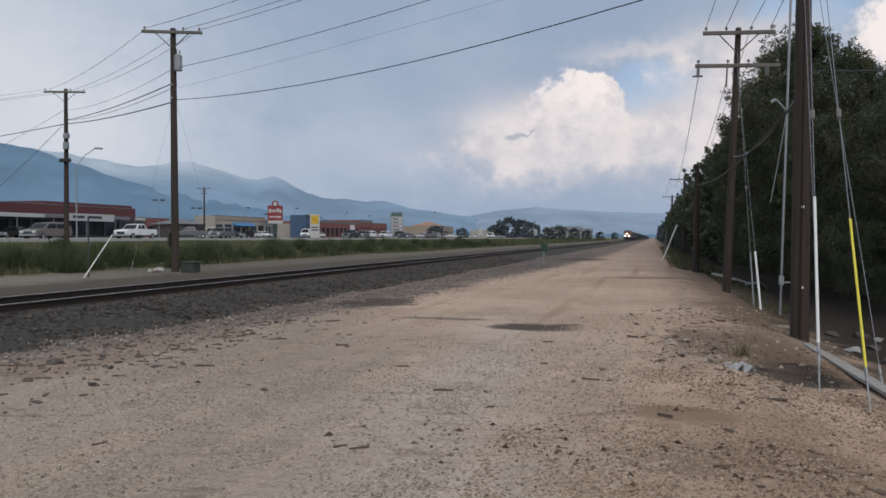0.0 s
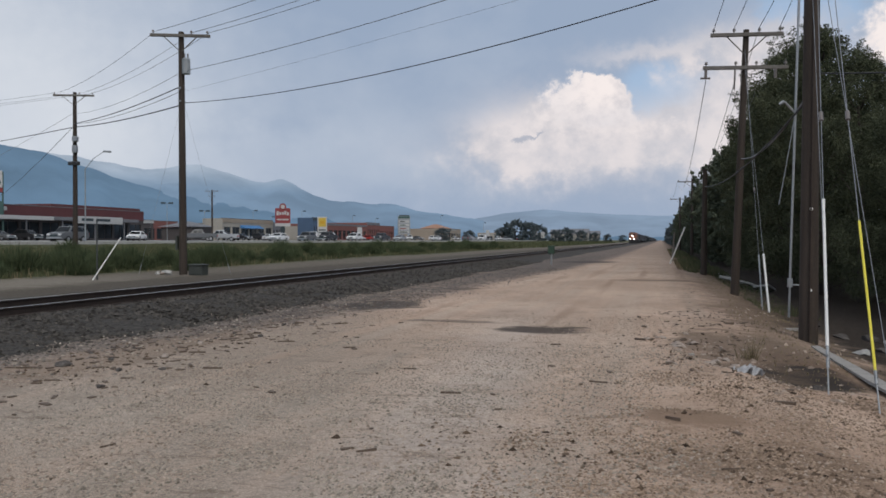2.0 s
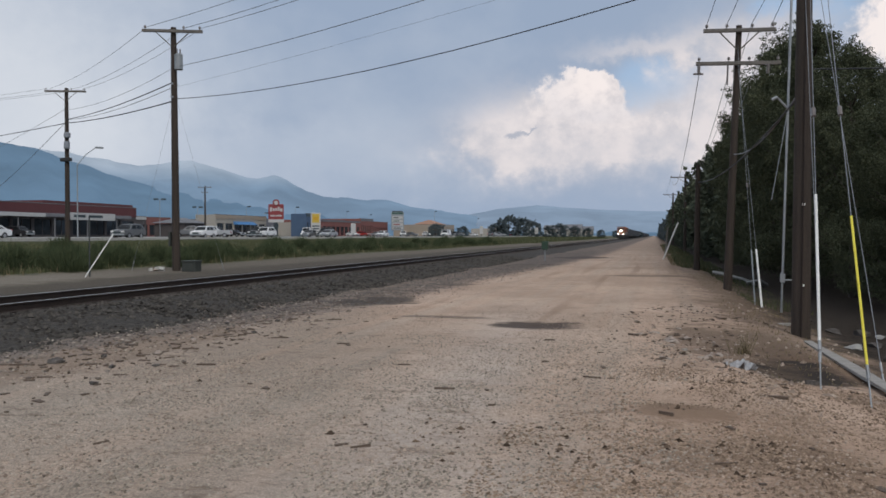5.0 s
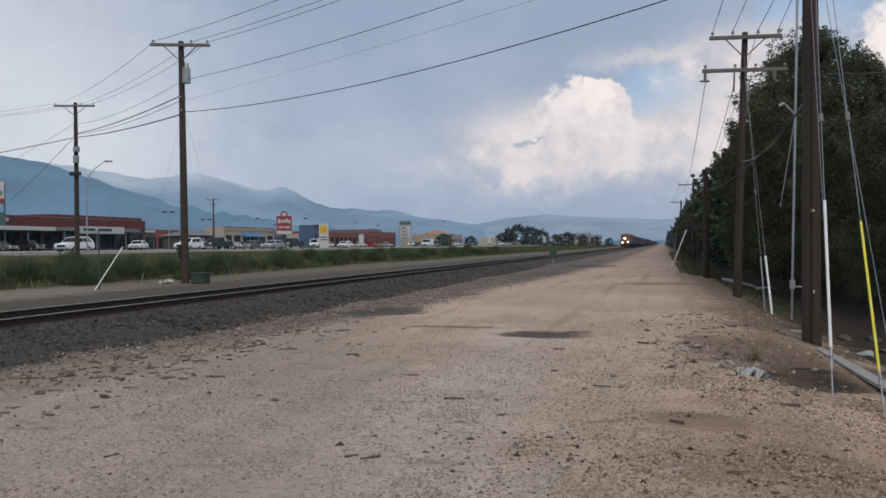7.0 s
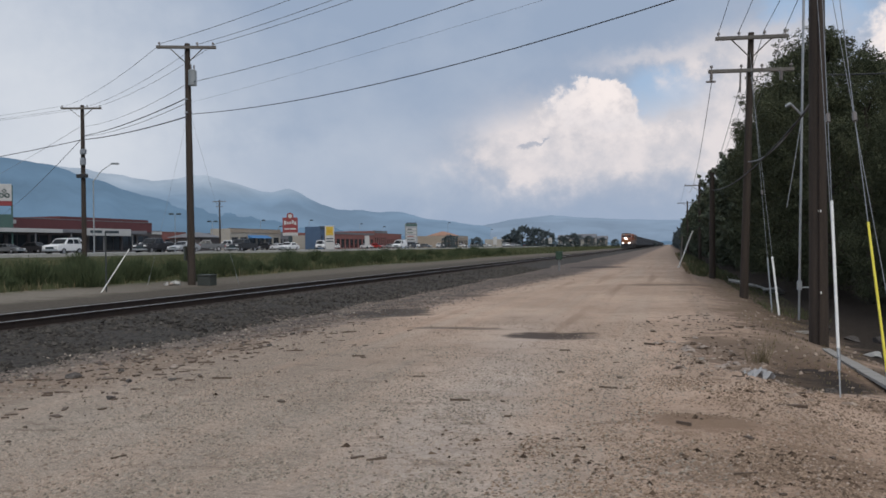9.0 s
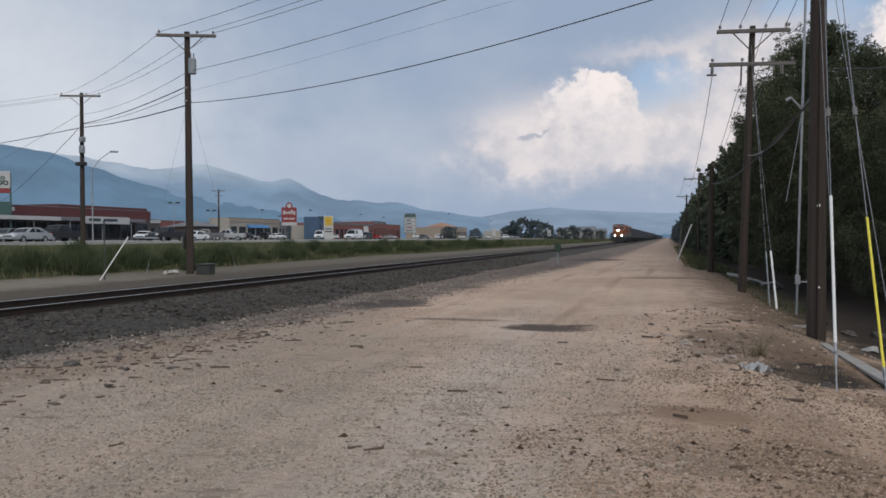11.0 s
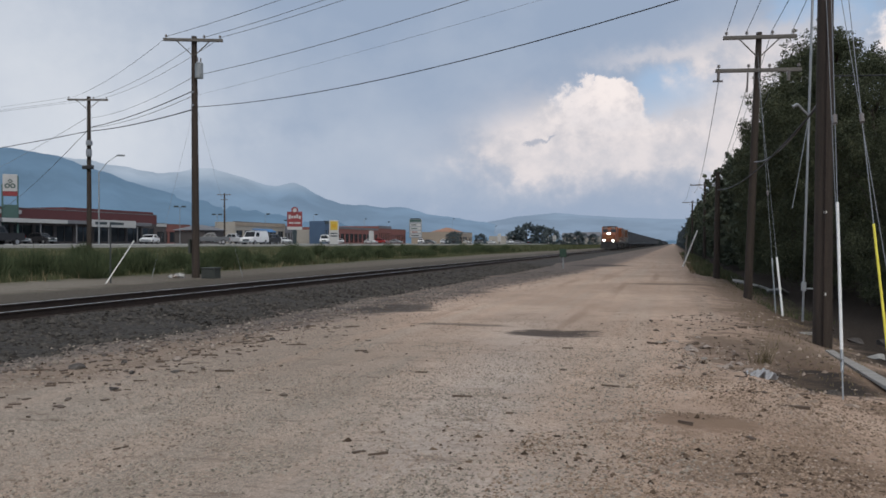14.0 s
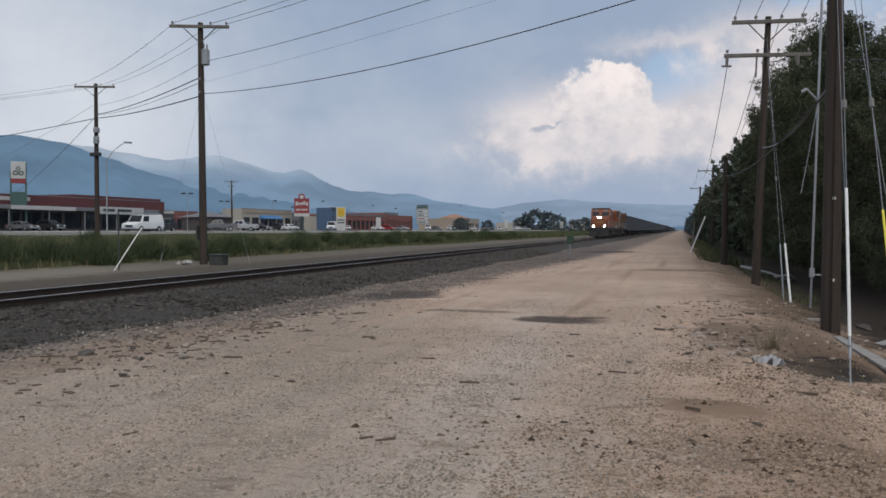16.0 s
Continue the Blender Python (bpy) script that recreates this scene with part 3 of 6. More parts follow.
def build_track():
    prof = ((-8.4, -0.04), (-9.3, 0.03), (-10.3, 0.12), (-10.9, 0.20), (-11.1, 0.225), (-13.9, 0.225), (-14.3, 0.19), (-15.6, 0.10))
    ys = np.concatenate([np.arange(-20, 60, 0.5), np.arange(60, 200, 4), [200, 260, 340, 450, 600, 800, 1100, 1500, 2300]])
    v, f = [], []
    for y in ys:
        for i, (x, z) in enumerate(prof):
            w = 0.05 if 0 < i < 7 else 0.0
            dx = 0.45 * noise.noise((y * 0.25, 3, 1)) if i in (0, 1) else 0
            v.append((x + dx, y, z + w * noise.noise((x * 2, y * 1.5, 7))))
    n = len(prof)
    for j in range(len(ys) - 1):
        for i in range(n - 1):
            f.append((j * n + i, (j + 1) * n + i, (j + 1) * n + i + 1, j * n + i + 1))
    tagged(new("ballast_bed", from_arrays("ballast_bed", v, f, BALLAST)), "dark grey crushed stone ballast bed under the track", "ballast", kind="structure")
    tr = thing("railway_track", "single railway track with rusty rails on dark wooden sleepers", "railway track", pose(TX, 0, 0))
    web = ((-0.075, -0.175), (0.075, -0.175), (0.075, -0.16), (0.012, -0.14), (0.012, -0.04), (0.036, -0.03), (0.036, -0.004), (-0.036, -0.004), (-0.036, -0.03), (-0.012, -0.04), (-0.012, -0.14), (-0.075, -0.16))
    for side in (-0.755, 0.755):
        bm = bmesh.new()
        a = [bm.verts.new((side + x, -20, RAILZ + z)) for x, z in web]
        b = [bm.verts.new((side + x, 2300, RAILZ + z)) for x, z in web]
        for k in range(len(web)):
            bm.faces.new((a[k], a[(k + 1) % len(web)], b[(k + 1) % len(web)], b[k]))
        rail = part("rail", bm, RUST, tr)
        part("running_surface", boxes((side - 0.03, side + 0.03, -20, 2300, RAILZ - 0.004, RAILZ)), RAILTOP, rail, "shiny worn rail top")
    sleeper = mesh_of("sleeper", boxes((-1.3, 1.3, -0.115, 0.115, 0.06, 0.238), bevel=0.012), TIE)
    rng = random.Random(4)
    for k in range(200):
        ob = new("sleeper", sleeper)
        ob.parent = tr
        ob.matrix_basis = pose(rng.uniform(-0.05, 0.05), -4 + k * 0.55, rng.uniform(-0.012, 0.01), 0, 0, rng.uniform(-1, 1))
    far = bmesh.new()
    for k in range(200, 500):
        box(far, -1.3, 1.3, -4 + k * 0.55 - 0.11, -4 + k * 0.55 + 0.11, 0.06, 0.235)
    tagged(part("far_sleepers", far, TIE, tr), kind="stuff")


build_track()

# ---- the road ----
tagged(new("road", mesh_of("road", boxes((-72.3, -48.7, -150, 1500, 1.1, 1.44)), ASPHALT)), "worn grey asphalt main road beyond the grass", "road", kind="structure")
for kx in (-48.6, -72.4):
    tagged(new("kerb", mesh_of("kerb", boxes((kx - 0.12, kx + 0.12, -150, 1500, 1.0, 1.58), bevel=0.02), CONCRETE)), "pale concrete kerb along the road", "kerb", kind="structure")
tagged(new("pavement", mesh_of("pavement", boxes((-75.6, -72.52, -150, 1500, 1.2, 1.59)), CONCRETE)), "pale concrete pavement beside the road", "pavement", kind="structure")
paint = bmesh.new()
for k in range(60):
    for lx in (-56.3, -64.5):
        box(paint, lx - 0.06, lx + 0.06, k * 12, k * 12 + 3, 1.43, 1.446)
for lx in (-60.5, -60.2):
    box(paint, lx - 0.05, lx + 0.05, -100, 900, 1.43, 1.446)
tagged(new("lane_marking", mesh_of("lane_marking", paint, LANEPAINT)), "worn pale lane lines on the asphalt", "road marking", kind="structure")


# ---- mountains ----
def build_mountains():
    """Two ridges of blue, hazy mountains: height over the bearing, in degrees."""
    def ridge(name, dist, skyline, rough, mat, label, seed):
        us = np.arange(-75, 45.1, 0.25)
        v, f = [], []
        rows = 12
        for u in us:
            e = float(np.interp(u, [p[0] for p in skyline], [p[1] for p in skyline]))
            e += rough * (noise.fractal((u * 0.45, seed, 0), 1.0, 2.0, 5))
            top = dist * math.tan(radians(max(e, 0.05)))
            for k in range(rows):
                q = k / (rows - 1)
                d = dist * (0.72 + 0.28 * q)
                bump_z = 0.10 * top * noise.fractal((u * 0.7, q * 4, seed + 5), 1.0, 2.0, 4) * math.sin(q * math.pi)
                v.append((d * math.sin(radians(u)), d * math.cos(radians(u)), top * q ** 1.15 + bump_z + 1.0))
        for i in range(len(us) - 1):
            for k in range(rows - 1):
                f.append((i * rows + k, (i + 1) * rows + k, (i + 1) * rows + k + 1, i * rows + k + 1))
        ob = new(name, from_arrays(name, v, f, mat))
        for p in ob.data.polygons:
            p.use_smooth = True
        tagged(ob, label, "mountain", kind="structure")

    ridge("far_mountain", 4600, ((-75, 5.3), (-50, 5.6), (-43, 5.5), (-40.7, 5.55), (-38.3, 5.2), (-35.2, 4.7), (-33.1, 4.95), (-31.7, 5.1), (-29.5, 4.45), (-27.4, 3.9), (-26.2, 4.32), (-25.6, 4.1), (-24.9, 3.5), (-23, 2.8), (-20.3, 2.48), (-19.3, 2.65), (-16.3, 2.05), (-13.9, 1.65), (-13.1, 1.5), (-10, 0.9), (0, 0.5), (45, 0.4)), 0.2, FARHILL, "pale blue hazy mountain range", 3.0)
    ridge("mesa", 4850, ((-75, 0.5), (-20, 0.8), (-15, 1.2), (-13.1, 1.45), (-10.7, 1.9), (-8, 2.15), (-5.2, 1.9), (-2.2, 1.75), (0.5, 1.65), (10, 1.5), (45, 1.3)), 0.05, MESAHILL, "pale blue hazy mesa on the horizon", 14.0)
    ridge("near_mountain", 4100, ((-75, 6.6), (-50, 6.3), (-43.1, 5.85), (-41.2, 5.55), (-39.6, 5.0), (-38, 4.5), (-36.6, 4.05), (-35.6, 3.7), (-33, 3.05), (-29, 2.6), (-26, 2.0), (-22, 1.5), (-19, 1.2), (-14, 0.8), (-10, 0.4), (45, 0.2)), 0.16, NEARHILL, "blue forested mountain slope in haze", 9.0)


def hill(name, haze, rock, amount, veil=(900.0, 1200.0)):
    """Forest seen through kilometres of lit air, its blue haze painted as emission."""
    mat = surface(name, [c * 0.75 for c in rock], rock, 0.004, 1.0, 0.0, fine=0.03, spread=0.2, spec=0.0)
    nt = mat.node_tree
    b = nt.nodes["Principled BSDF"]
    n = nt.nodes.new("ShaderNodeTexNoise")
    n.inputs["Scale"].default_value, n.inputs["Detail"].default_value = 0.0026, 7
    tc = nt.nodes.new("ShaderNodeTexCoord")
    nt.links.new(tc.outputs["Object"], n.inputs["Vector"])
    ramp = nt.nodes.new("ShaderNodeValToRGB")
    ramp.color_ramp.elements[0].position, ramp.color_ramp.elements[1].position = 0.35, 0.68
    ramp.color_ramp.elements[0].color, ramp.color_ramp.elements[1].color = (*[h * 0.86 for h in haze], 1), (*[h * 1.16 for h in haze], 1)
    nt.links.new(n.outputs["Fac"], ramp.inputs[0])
    # painted cloud veil: the upper slopes emit a paler tone
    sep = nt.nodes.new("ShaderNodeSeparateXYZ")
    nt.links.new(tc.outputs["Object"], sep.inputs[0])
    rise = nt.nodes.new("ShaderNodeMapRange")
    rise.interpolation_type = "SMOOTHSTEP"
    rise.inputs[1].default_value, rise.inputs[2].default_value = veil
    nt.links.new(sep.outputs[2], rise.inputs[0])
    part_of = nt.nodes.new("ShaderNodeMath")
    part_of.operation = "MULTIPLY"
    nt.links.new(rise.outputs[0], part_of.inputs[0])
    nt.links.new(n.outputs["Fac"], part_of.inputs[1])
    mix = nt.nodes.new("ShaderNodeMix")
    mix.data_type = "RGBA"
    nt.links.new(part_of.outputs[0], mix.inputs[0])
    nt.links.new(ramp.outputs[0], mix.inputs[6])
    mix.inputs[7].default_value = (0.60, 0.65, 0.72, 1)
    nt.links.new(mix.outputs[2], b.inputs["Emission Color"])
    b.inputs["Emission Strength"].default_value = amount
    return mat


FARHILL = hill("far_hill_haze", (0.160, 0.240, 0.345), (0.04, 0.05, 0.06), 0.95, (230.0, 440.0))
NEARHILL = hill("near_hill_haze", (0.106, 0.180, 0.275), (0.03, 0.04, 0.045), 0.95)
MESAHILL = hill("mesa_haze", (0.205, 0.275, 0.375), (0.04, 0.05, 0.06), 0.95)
build_mountains()


# ---- locomotive and wagons ----
def bogie(parent, y, axles, gauge=0.75, r=0.53):
    tk = part("bogie", boxes((-1.15, -0.98, y - 1.0 * (axles - 1) - 0.5, y + 1.0 * (axles - 1) + 0.5, 0.42, 0.82),
                             (0.98, 1.15, y - 1.0 * (axles - 1) - 0.5, y + 1.0 * (axles - 1) + 0.5, 0.42, 0.82),
                             (-1.0, 1.0, y - 0.35, y + 0.35, 0.5, 0.9), bevel=0.04), LOCOBLACK, parent)
    for k in range(axles):
        yy = y + (k - (axles - 1) / 2) * 1.9
        bm = bmesh.new()
        for sx in (-1, 1):
            cyl(bm, (sx * gauge - 0.06, yy, r), (sx * gauge + 0.06, yy, r), r, n=16)
        cyl(bm, (-0.8, yy, r), (0.8, yy, r), 0.09, n=8)
        part("wheelset", bm, RUST, tk)


def locomotive(label):
    lo = thing("locomotive", label, "locomotive", group="freight train")
    part("underframe", boxes((-1.5, 1.5, 0.6, 21.8, 1.25, 1.62), (-1.35, 1.35, 8.0, 14.0, 0.42, 1.25), bevel=0.05), LOCOBLACK, lo)
    part("pilot", prism([(0.75, 0.18), (0.3, 0.25), (0.32, 1.62), (1.0, 1.62), (1.0, 0.5)], -1.48, 1.48), LOCOBLACK, lo, "black pilot plough")
    part("coupler", boxes((-0.18, 0.18, -0.15, 0.5, 0.78, 1.05), bevel=0.04), RUST, lo)
    part("anticlimber", boxes((-1.3, 1.3, 0.2, 0.5, 1.32, 1.52), bevel=0.02), LOCOBLACK, lo)
    nose = prism([(1.0, 1.62), (0.95, 2.95), (1.25, 3.3), (2.9, 3.42), (2.9, 1.62)], -1.28, 1.28)
    bmesh.ops.bevel(nose, geom=nose.edges[:], offset=0.12, segments=2, affect="EDGES")
    ns = part("nose", nose, ORANGE, lo, "orange wide nose")
    part("nose_emblem", boxes((-0.62, 0.62, 0.925, 0.955, 2.35, 2.62)), EMBLEM, ns, "faded yellow emblem panel")
    part("nose_door", boxes((0.45, 1.02, 0.93, 0.965, 1.7, 2.9), bevel=0.01), ORANGE, ns)
    cab = prism([(2.7, 1.62), (2.75, 3.4), (3.05, 4.32), (3.3, 4.62), (5.6, 4.66), (5.6, 1.62)], -1.52, 1.52)
    bmesh.ops.bevel(cab, geom=cab.edges[:], offset=0.08, segments=2, affect="EDGES")
    cb = part("cab", cab, ORANGE, lo, "orange cab")
    part("cab_roof", boxes((-1.35, 1.35, 3.2, 5.7, 4.60, 4.76), bevel=0.06), LOCOBLACK, cb)
    for sx in (-1, 1):
        wn = boxes((sx * 0.75 - 0.55, sx * 0.75 + 0.55, -0.02, 0.03, 0, 0.62), bevel=0.02)
        bmesh.ops.transform(wn, matrix=pose(0, 2.80, 3.52, -18), verts=wn.verts[:])
        part("windshield", wn, GLASS, cb)
        part("side_window", boxes((sx * 1.525 - 0.012, sx * 1.525 + 0.012, 3.5, 5.1, 3.35, 4.05)), GLASS, cb)
        part("number_board", boxes((sx * 0.78 - 0.32, sx * 0.78 + 0.32, 2.98, 3.06, 4.30, 4.50)), GREYMETAL, cb, "small grey number board")
    hl = part("headlight_housing", boxes((-0.42, 0.42, 0.86, 1.3, 2.98, 3.42), bevel=0.04), LOCOBLACK, lo)
    for sx in (-0.15, 0.15):
        part("headlight", rods(((sx, 0.835, 3.2), (sx, 0.855, 3.2), 0.145), n=14), HEADLIGHT, hl, "lit round headlight")
    for sx in (-1, 1):
        dh = part("ditch_light_housing", rods(((sx * 0.88, 0.14, 1.84), (sx * 0.88, 0.42, 1.84), 0.21), n=12), LOCOBLACK, lo)
        part("ditch_light", rods(((sx * 0.88, 0.115, 1.84), (sx * 0.88, 0.135, 1.84), 0.16), n=12), HEADLIGHT, dh, "lit round ditch light")
        part("handrail", rods(*[((sx * 1.45, y, 1.62), (sx * 1.45, y, 2.65), 0.025) for y in (0.5, 1.5, 6.5, 9.5, 12.5, 15.5, 18.5, 21.4)],
                              ((sx * 1.45, 0.5, 2.65), (sx * 1.45, 1.5, 2.65), 0.025), ((sx * 1.45, 6.5, 2.65), (sx * 1.45, 21.4, 2.65), 0.025), n=5), GREYMETAL, lo)
        part("step", boxes(*[(sx * 1.42 - 0.16, sx * 1.42 + 0.16, 0.35, 0.85, 0.35 + 0.32 * k, 0.40 + 0.32 * k) for k in range(4)]), LOCOBLACK, lo)
        part("side_stripe", boxes((sx * 0.915 - 0.012, sx * 0.915 + 0.012, 5.7, 18.0, 2.05, 2.16)), YELLOWSTRIPE, lo)
    hood = prism([(5.6, 1.62), (5.6, 4.38), (17.8, 4.38), (17.8, 1.62)], -0.92, 0.92)
    bmesh.ops.bevel(hood, geom=hood.edges[:], offset=0.1, segments=2, affect="EDGES")
    hd = part("long_hood", hood, ORANGE, lo)
    part("hood_roof", boxes((-0.85, 0.85, 5.9, 17.7, 4.36, 4.5), (-0.6, 0.6, 8.5, 10.5, 4.45, 4.72), bevel=0.04), LOCOBLACK, hd)
    part("air_intake", boxes((-0.96, 0.96, 7.4, 9.6, 3.1, 4.1), (-0.96, 0.96, 12, 14, 3.3, 4.1)), LOCOBLACK, hd)
    rad = prism([(17.6, 2.6), (17.2, 4.4), (17.4, 4.68), (21.0, 4.68), (21.2, 2.6)], -1.5, 1.5)
    part("radiator", rad, ORANGE, lo)
    part("radiator_grille", boxes((-1.515, 1.515, 17.6, 20.9, 3.5, 4.5)), LOCOBLACK, lo)
    part("rear_hood", boxes((-0.95, 0.95, 17.6, 21.2, 1.62, 2.65), bevel=0.05), ORANGE, lo)
    part("horn", rods(((0.3, 5.8, 4.85), (0.3, 5.3, 4.85), 0.07), ((-0.1, 5.8, 4.8), (-0.1, 5.4, 4.8), 0.05), n=8), GREYMETAL, lo)
    bogie(lo, 4.0, 3)
    bogie(lo, 18.2, 3)
    return lo


def coal_wagon():
    wg = thing("coal_wagon", "weathered black coal gondola wagon loaded with coal", "railway wagon", group="freight train")
    tub = prism([(0.5, 1.15), (0.35, 1.6), (0.35, 4.17), (15.5, 4.17), (15.5, 1.6), (15.3, 1.15)], -1.52, 1.52)
    body = part("tub", tub, COALCAR, wg)
    ribs = bmesh.new()
    for k in range(13):
        yy = 0.6 + k * 1.22
        for sx in (-1, 1):
            box(ribs, sx * 1.56 - 0.05, sx * 1.56 + 0.05, yy - 0.07, yy + 0.07, 1.2, 4.12)
    for sx in (-1, 1):
        box(ribs, sx * 1.56 - 0.07, sx * 1.56 + 0.07, 0.3, 15.55, 4.07, 4.24)
        box(ribs, sx * 1.56 - 0.06, sx * 1.56 + 0.06, 0.3, 15.55, 1.1, 1.3)
    tagged(part("rib_frame", ribs, COALCAR, body))
    heap = prism([(0.5, 4.0), (3.0, 4.36), (7.9, 4.28), (12.8, 4.38), (15.3, 4.0)], -1.2, 1.2)
    part("coal_load", heap, COAL, wg, "heaped black coal")
    part("centre_sill", boxes((-0.3, 0.3, 0.0, 15.85, 0.85, 1.15)), RUST, wg)
    bogie(wg, 2.3, 2, r=0.46)
    bogie(wg, 13.5, 2, r=0.46)
    return wg


TRAIN = []
lead = locomotive("orange and black freight locomotive with lit headlights leading")
TRAIN.append((lead, 0.0))
TRAIN.append((copy_thing(lead, Matrix()), 22.4))
TRAIN[1][0]["label"] = "grimy brownish orange freight locomotive coupled second"
for o in list(TRAIN[1][0].children_recursive):
    if o.data.materials[0] == ORANGE:
        o.data = o.data.copy()
        o.data.materials[0] = GRIMED
    if o.name.startswith(("headlight", "ditch_light")) and "housing" not in o.name:
        o.data = o.data.copy()
        o.data.materials[0] = LAMPCLEAR
        o["label"] = "unlit lamp"
first = coal_wagon()
TRAIN.append((first, 44.8))
for k in range(1, 86):
    TRAIN.append((copy_thing(first, Matrix()), 44.8 + 15.95 * k))


# ---- poles and wires ----
def wire_between(p, q, sag, r, mat, name="overhead_wire", label="thin sagging overhead wire", n=14):
    p, q = Vector(p), Vector(q)
    pts = []
    for k in range(n + 1):
        s = k / n
        c = p.lerp(q, s)
        c.z -= sag * 4 * s * (1 - s)
        pts.append(c)
    return single(name, tube(pts, r, 5), mat, label, "cable", group="overhead wires")


def utility_pole(x, y, z, h, r=0.16, lean=(0, 0), arms=(), turn=0.0, label="dark weathered wooden utility pole"):
    """arms: (height, half length, pins, braced)."""
    tilt = Matrix.Translation((x, y, z)) @ pose(0, 0, 0, lean[0], lean[1], 0)
    up = thing("utility_pole", label, "utility pole", tilt, "utility poles")
    bm = bmesh.new()
    cyl(bm, (0, 0, -0.4), (0, 0, h * 0.5), r, r * 0.84, 14)
    cyl(bm, (0, 0, h * 0.5), (0, 0, h), r * 0.84, r * 0.66, 14)
    part("pole", bm, POLEWOOD, up)
    rot = pose(0, 0, 0, 0, 0, turn)
    for hz, half, pins, braced in arms:
        bm = boxes((-half, half, -r - 0.10, -r + 0.01, hz - 0.06, hz + 0.06), bevel=0.008)
        bmesh.ops.transform(bm, matrix=rot, verts=bm.verts[:])
        arm = part("crossarm", bm, ARMWOOD, up, "grey wooden crossarm")
        if braced:
            for sx in (-1, 1):
                bm = rods(((sx * half * 0.55, -r - 0.05, hz - 0.05), (sx * 0.06, -r * 0.9, hz - 0.62), 0.022), n=6)
                bmesh.ops.transform(bm, matrix=rot, verts=bm.verts[:])
                part("brace", bm, ARMWOOD, up)
        for px in pins:
            bm = bmesh.new()
            cyl(bm, (px, -r - 0.05, hz + 0.05), (px, -r - 0.05, hz + 0.13), 0.016, n=6)
            cyl(bm, (px, -r - 0.05, hz + 0.12), (px, -r - 0.05, hz + 0.2), 0.055, 0.04, n=8)
            bmesh.ops.transform(bm, matrix=rot, verts=bm.verts[:])
            part("insulator", bm, PORCELAIN, arm)
    return up


def transformer(up, p, r=0.2, h=0.62, mat=GREYMETAL):
    bm = bmesh.new()
    x, y, z = p
    cyl(bm, (x, y, z), (x, y, z + h), r, n=14)
    cyl(bm, (x, y, z + h), (x, y, z + h + 0.06), r * 1.05, r * 0.7, 14)
    tr = part("transformer", bm, mat, up, "grey can transformer")
    part("bushing", rods(((x - 0.07, y, z + h), (x - 0.07, y, z + h + 0.28), 0.03), ((x + 0.08, y, z + h), (x + 0.08, y, z + h + 0.24), 0.03)), PORCELAIN, tr)


L1, L2, R1, R2 = (-19.45, 30.2, 0.25), (-38.75, 47.2, 1.02), (2.65, 16.4, -0.35), (2.39, 29.15, -0.42)
# L1 stands across the track; its arm faces the corner pole R1
p1 = utility_pole(*L1, 10.15, 0.17, (0, -0.3), [(9.95, 1.22, (-1.1, 0.45, 1.1), True)], 22, "tall dark wooden utility pole with a crossarm")
transformer(p1, (0.3, -0.12, 8.35), 0.17, 0.6)
for bz in (7.2, 7.75):
    part("bracket", boxes((-0.05, 0.05, -0.2, 0.2, bz, bz + 0.07)), GALV, p1)
part("sign_plate", boxes((-0.24, -0.16, -0.2, 0.1, 1.0, 1.6), bevel=0.01), DARKBOX, p1, "dark box on the pole")
p2 = utility_pole(*L2, 10.75, 0.18, (0, 0), [(10.5, 1.35, (-1.25, 0.4, 1.25), True)], 20, "dark wooden utility pole beside the road with a crossarm")
part("meter_box", boxes((0.05, 0.4, -0.4, -0.1, 7.35, 7.7), (0.05, 0.35, -0.4, -0.1, 6.6, 7.1), bevel=0.03), GALV, p2)
part("terminal_box", boxes((-0.3, 0.5, -0.35, -0.1, 5.75, 6.0), bevel=0.02), LOCOBLACK, p2)
utility_pole(-88, 147, 1.6, 10.3, 0.2, (0, 0), [(10.0, 1.4, (-1.2, 0.5, 1.2), True), (9.0, 0.7, (), False)], 15, "distant dark wooden utility pole with a crossarm")
r1 = utility_pole(*R1, 10.4, 0.175, (0, 0.35), [(10.1, 1.3, (-1.2, -0.4, 0.4, 1.2), True)], -8, "thick brown wooden utility pole on the verge")
for tz in (1.05, 2.55):
    part("tag", boxes((-0.025, 0.025, -0.185, -0.165, tz, tz + 0.045)), WHITEPLASTIC, r1, "small white tag")
part("conduit", rods(((-0.02, -0.19, 0.0), (0.02, -0.16, 8.5), 0.014)), RUST, r1)
r2 = utility_pole(*R2, 9.15, 0.145, (0, 2.2), [(8.95, 1.15, (-1.05, -0.4, 0.4, 1.05), True), (7.85, 1.35, (-1.25, -0.3, 0.35, 1.25), False)], 0, "leaning brown wooden utility pole with two crossarms")
for dx, low, rad in ((-1.25, 0.32, 0.05), (0.95, 0.32, 0.05), (-0.32, 0.7, 0.03), (-0.12, 0.45, 0.02)):
    part("drop_insulator", rods(((dx, -0.22, 7.82), (dx, -0.22, 7.82 - low), rad)), PORCELAIN, r2)
part("end_bracket", rods(((-1.42, -0.22, 7.5), (-1.1, -0.22, 7.5), 0.035)), PORCELAIN, r2)
utility_pole(2.1, 43.9, -0.4, 5.7, 0.17, (0, 0.6), (), 0, "short dark wooden stub pole on the verge")
R4, R5 = (3.45, 100, -0.4), (3.1, 148, -0.4)
utility_pole(*R4, 9.3, 0.2, (0, 0.3), [(8.9, 1.7, (-1.6, -0.6, 0.6, 1.6), True)], 0, "distant dark utility pole before the trees")
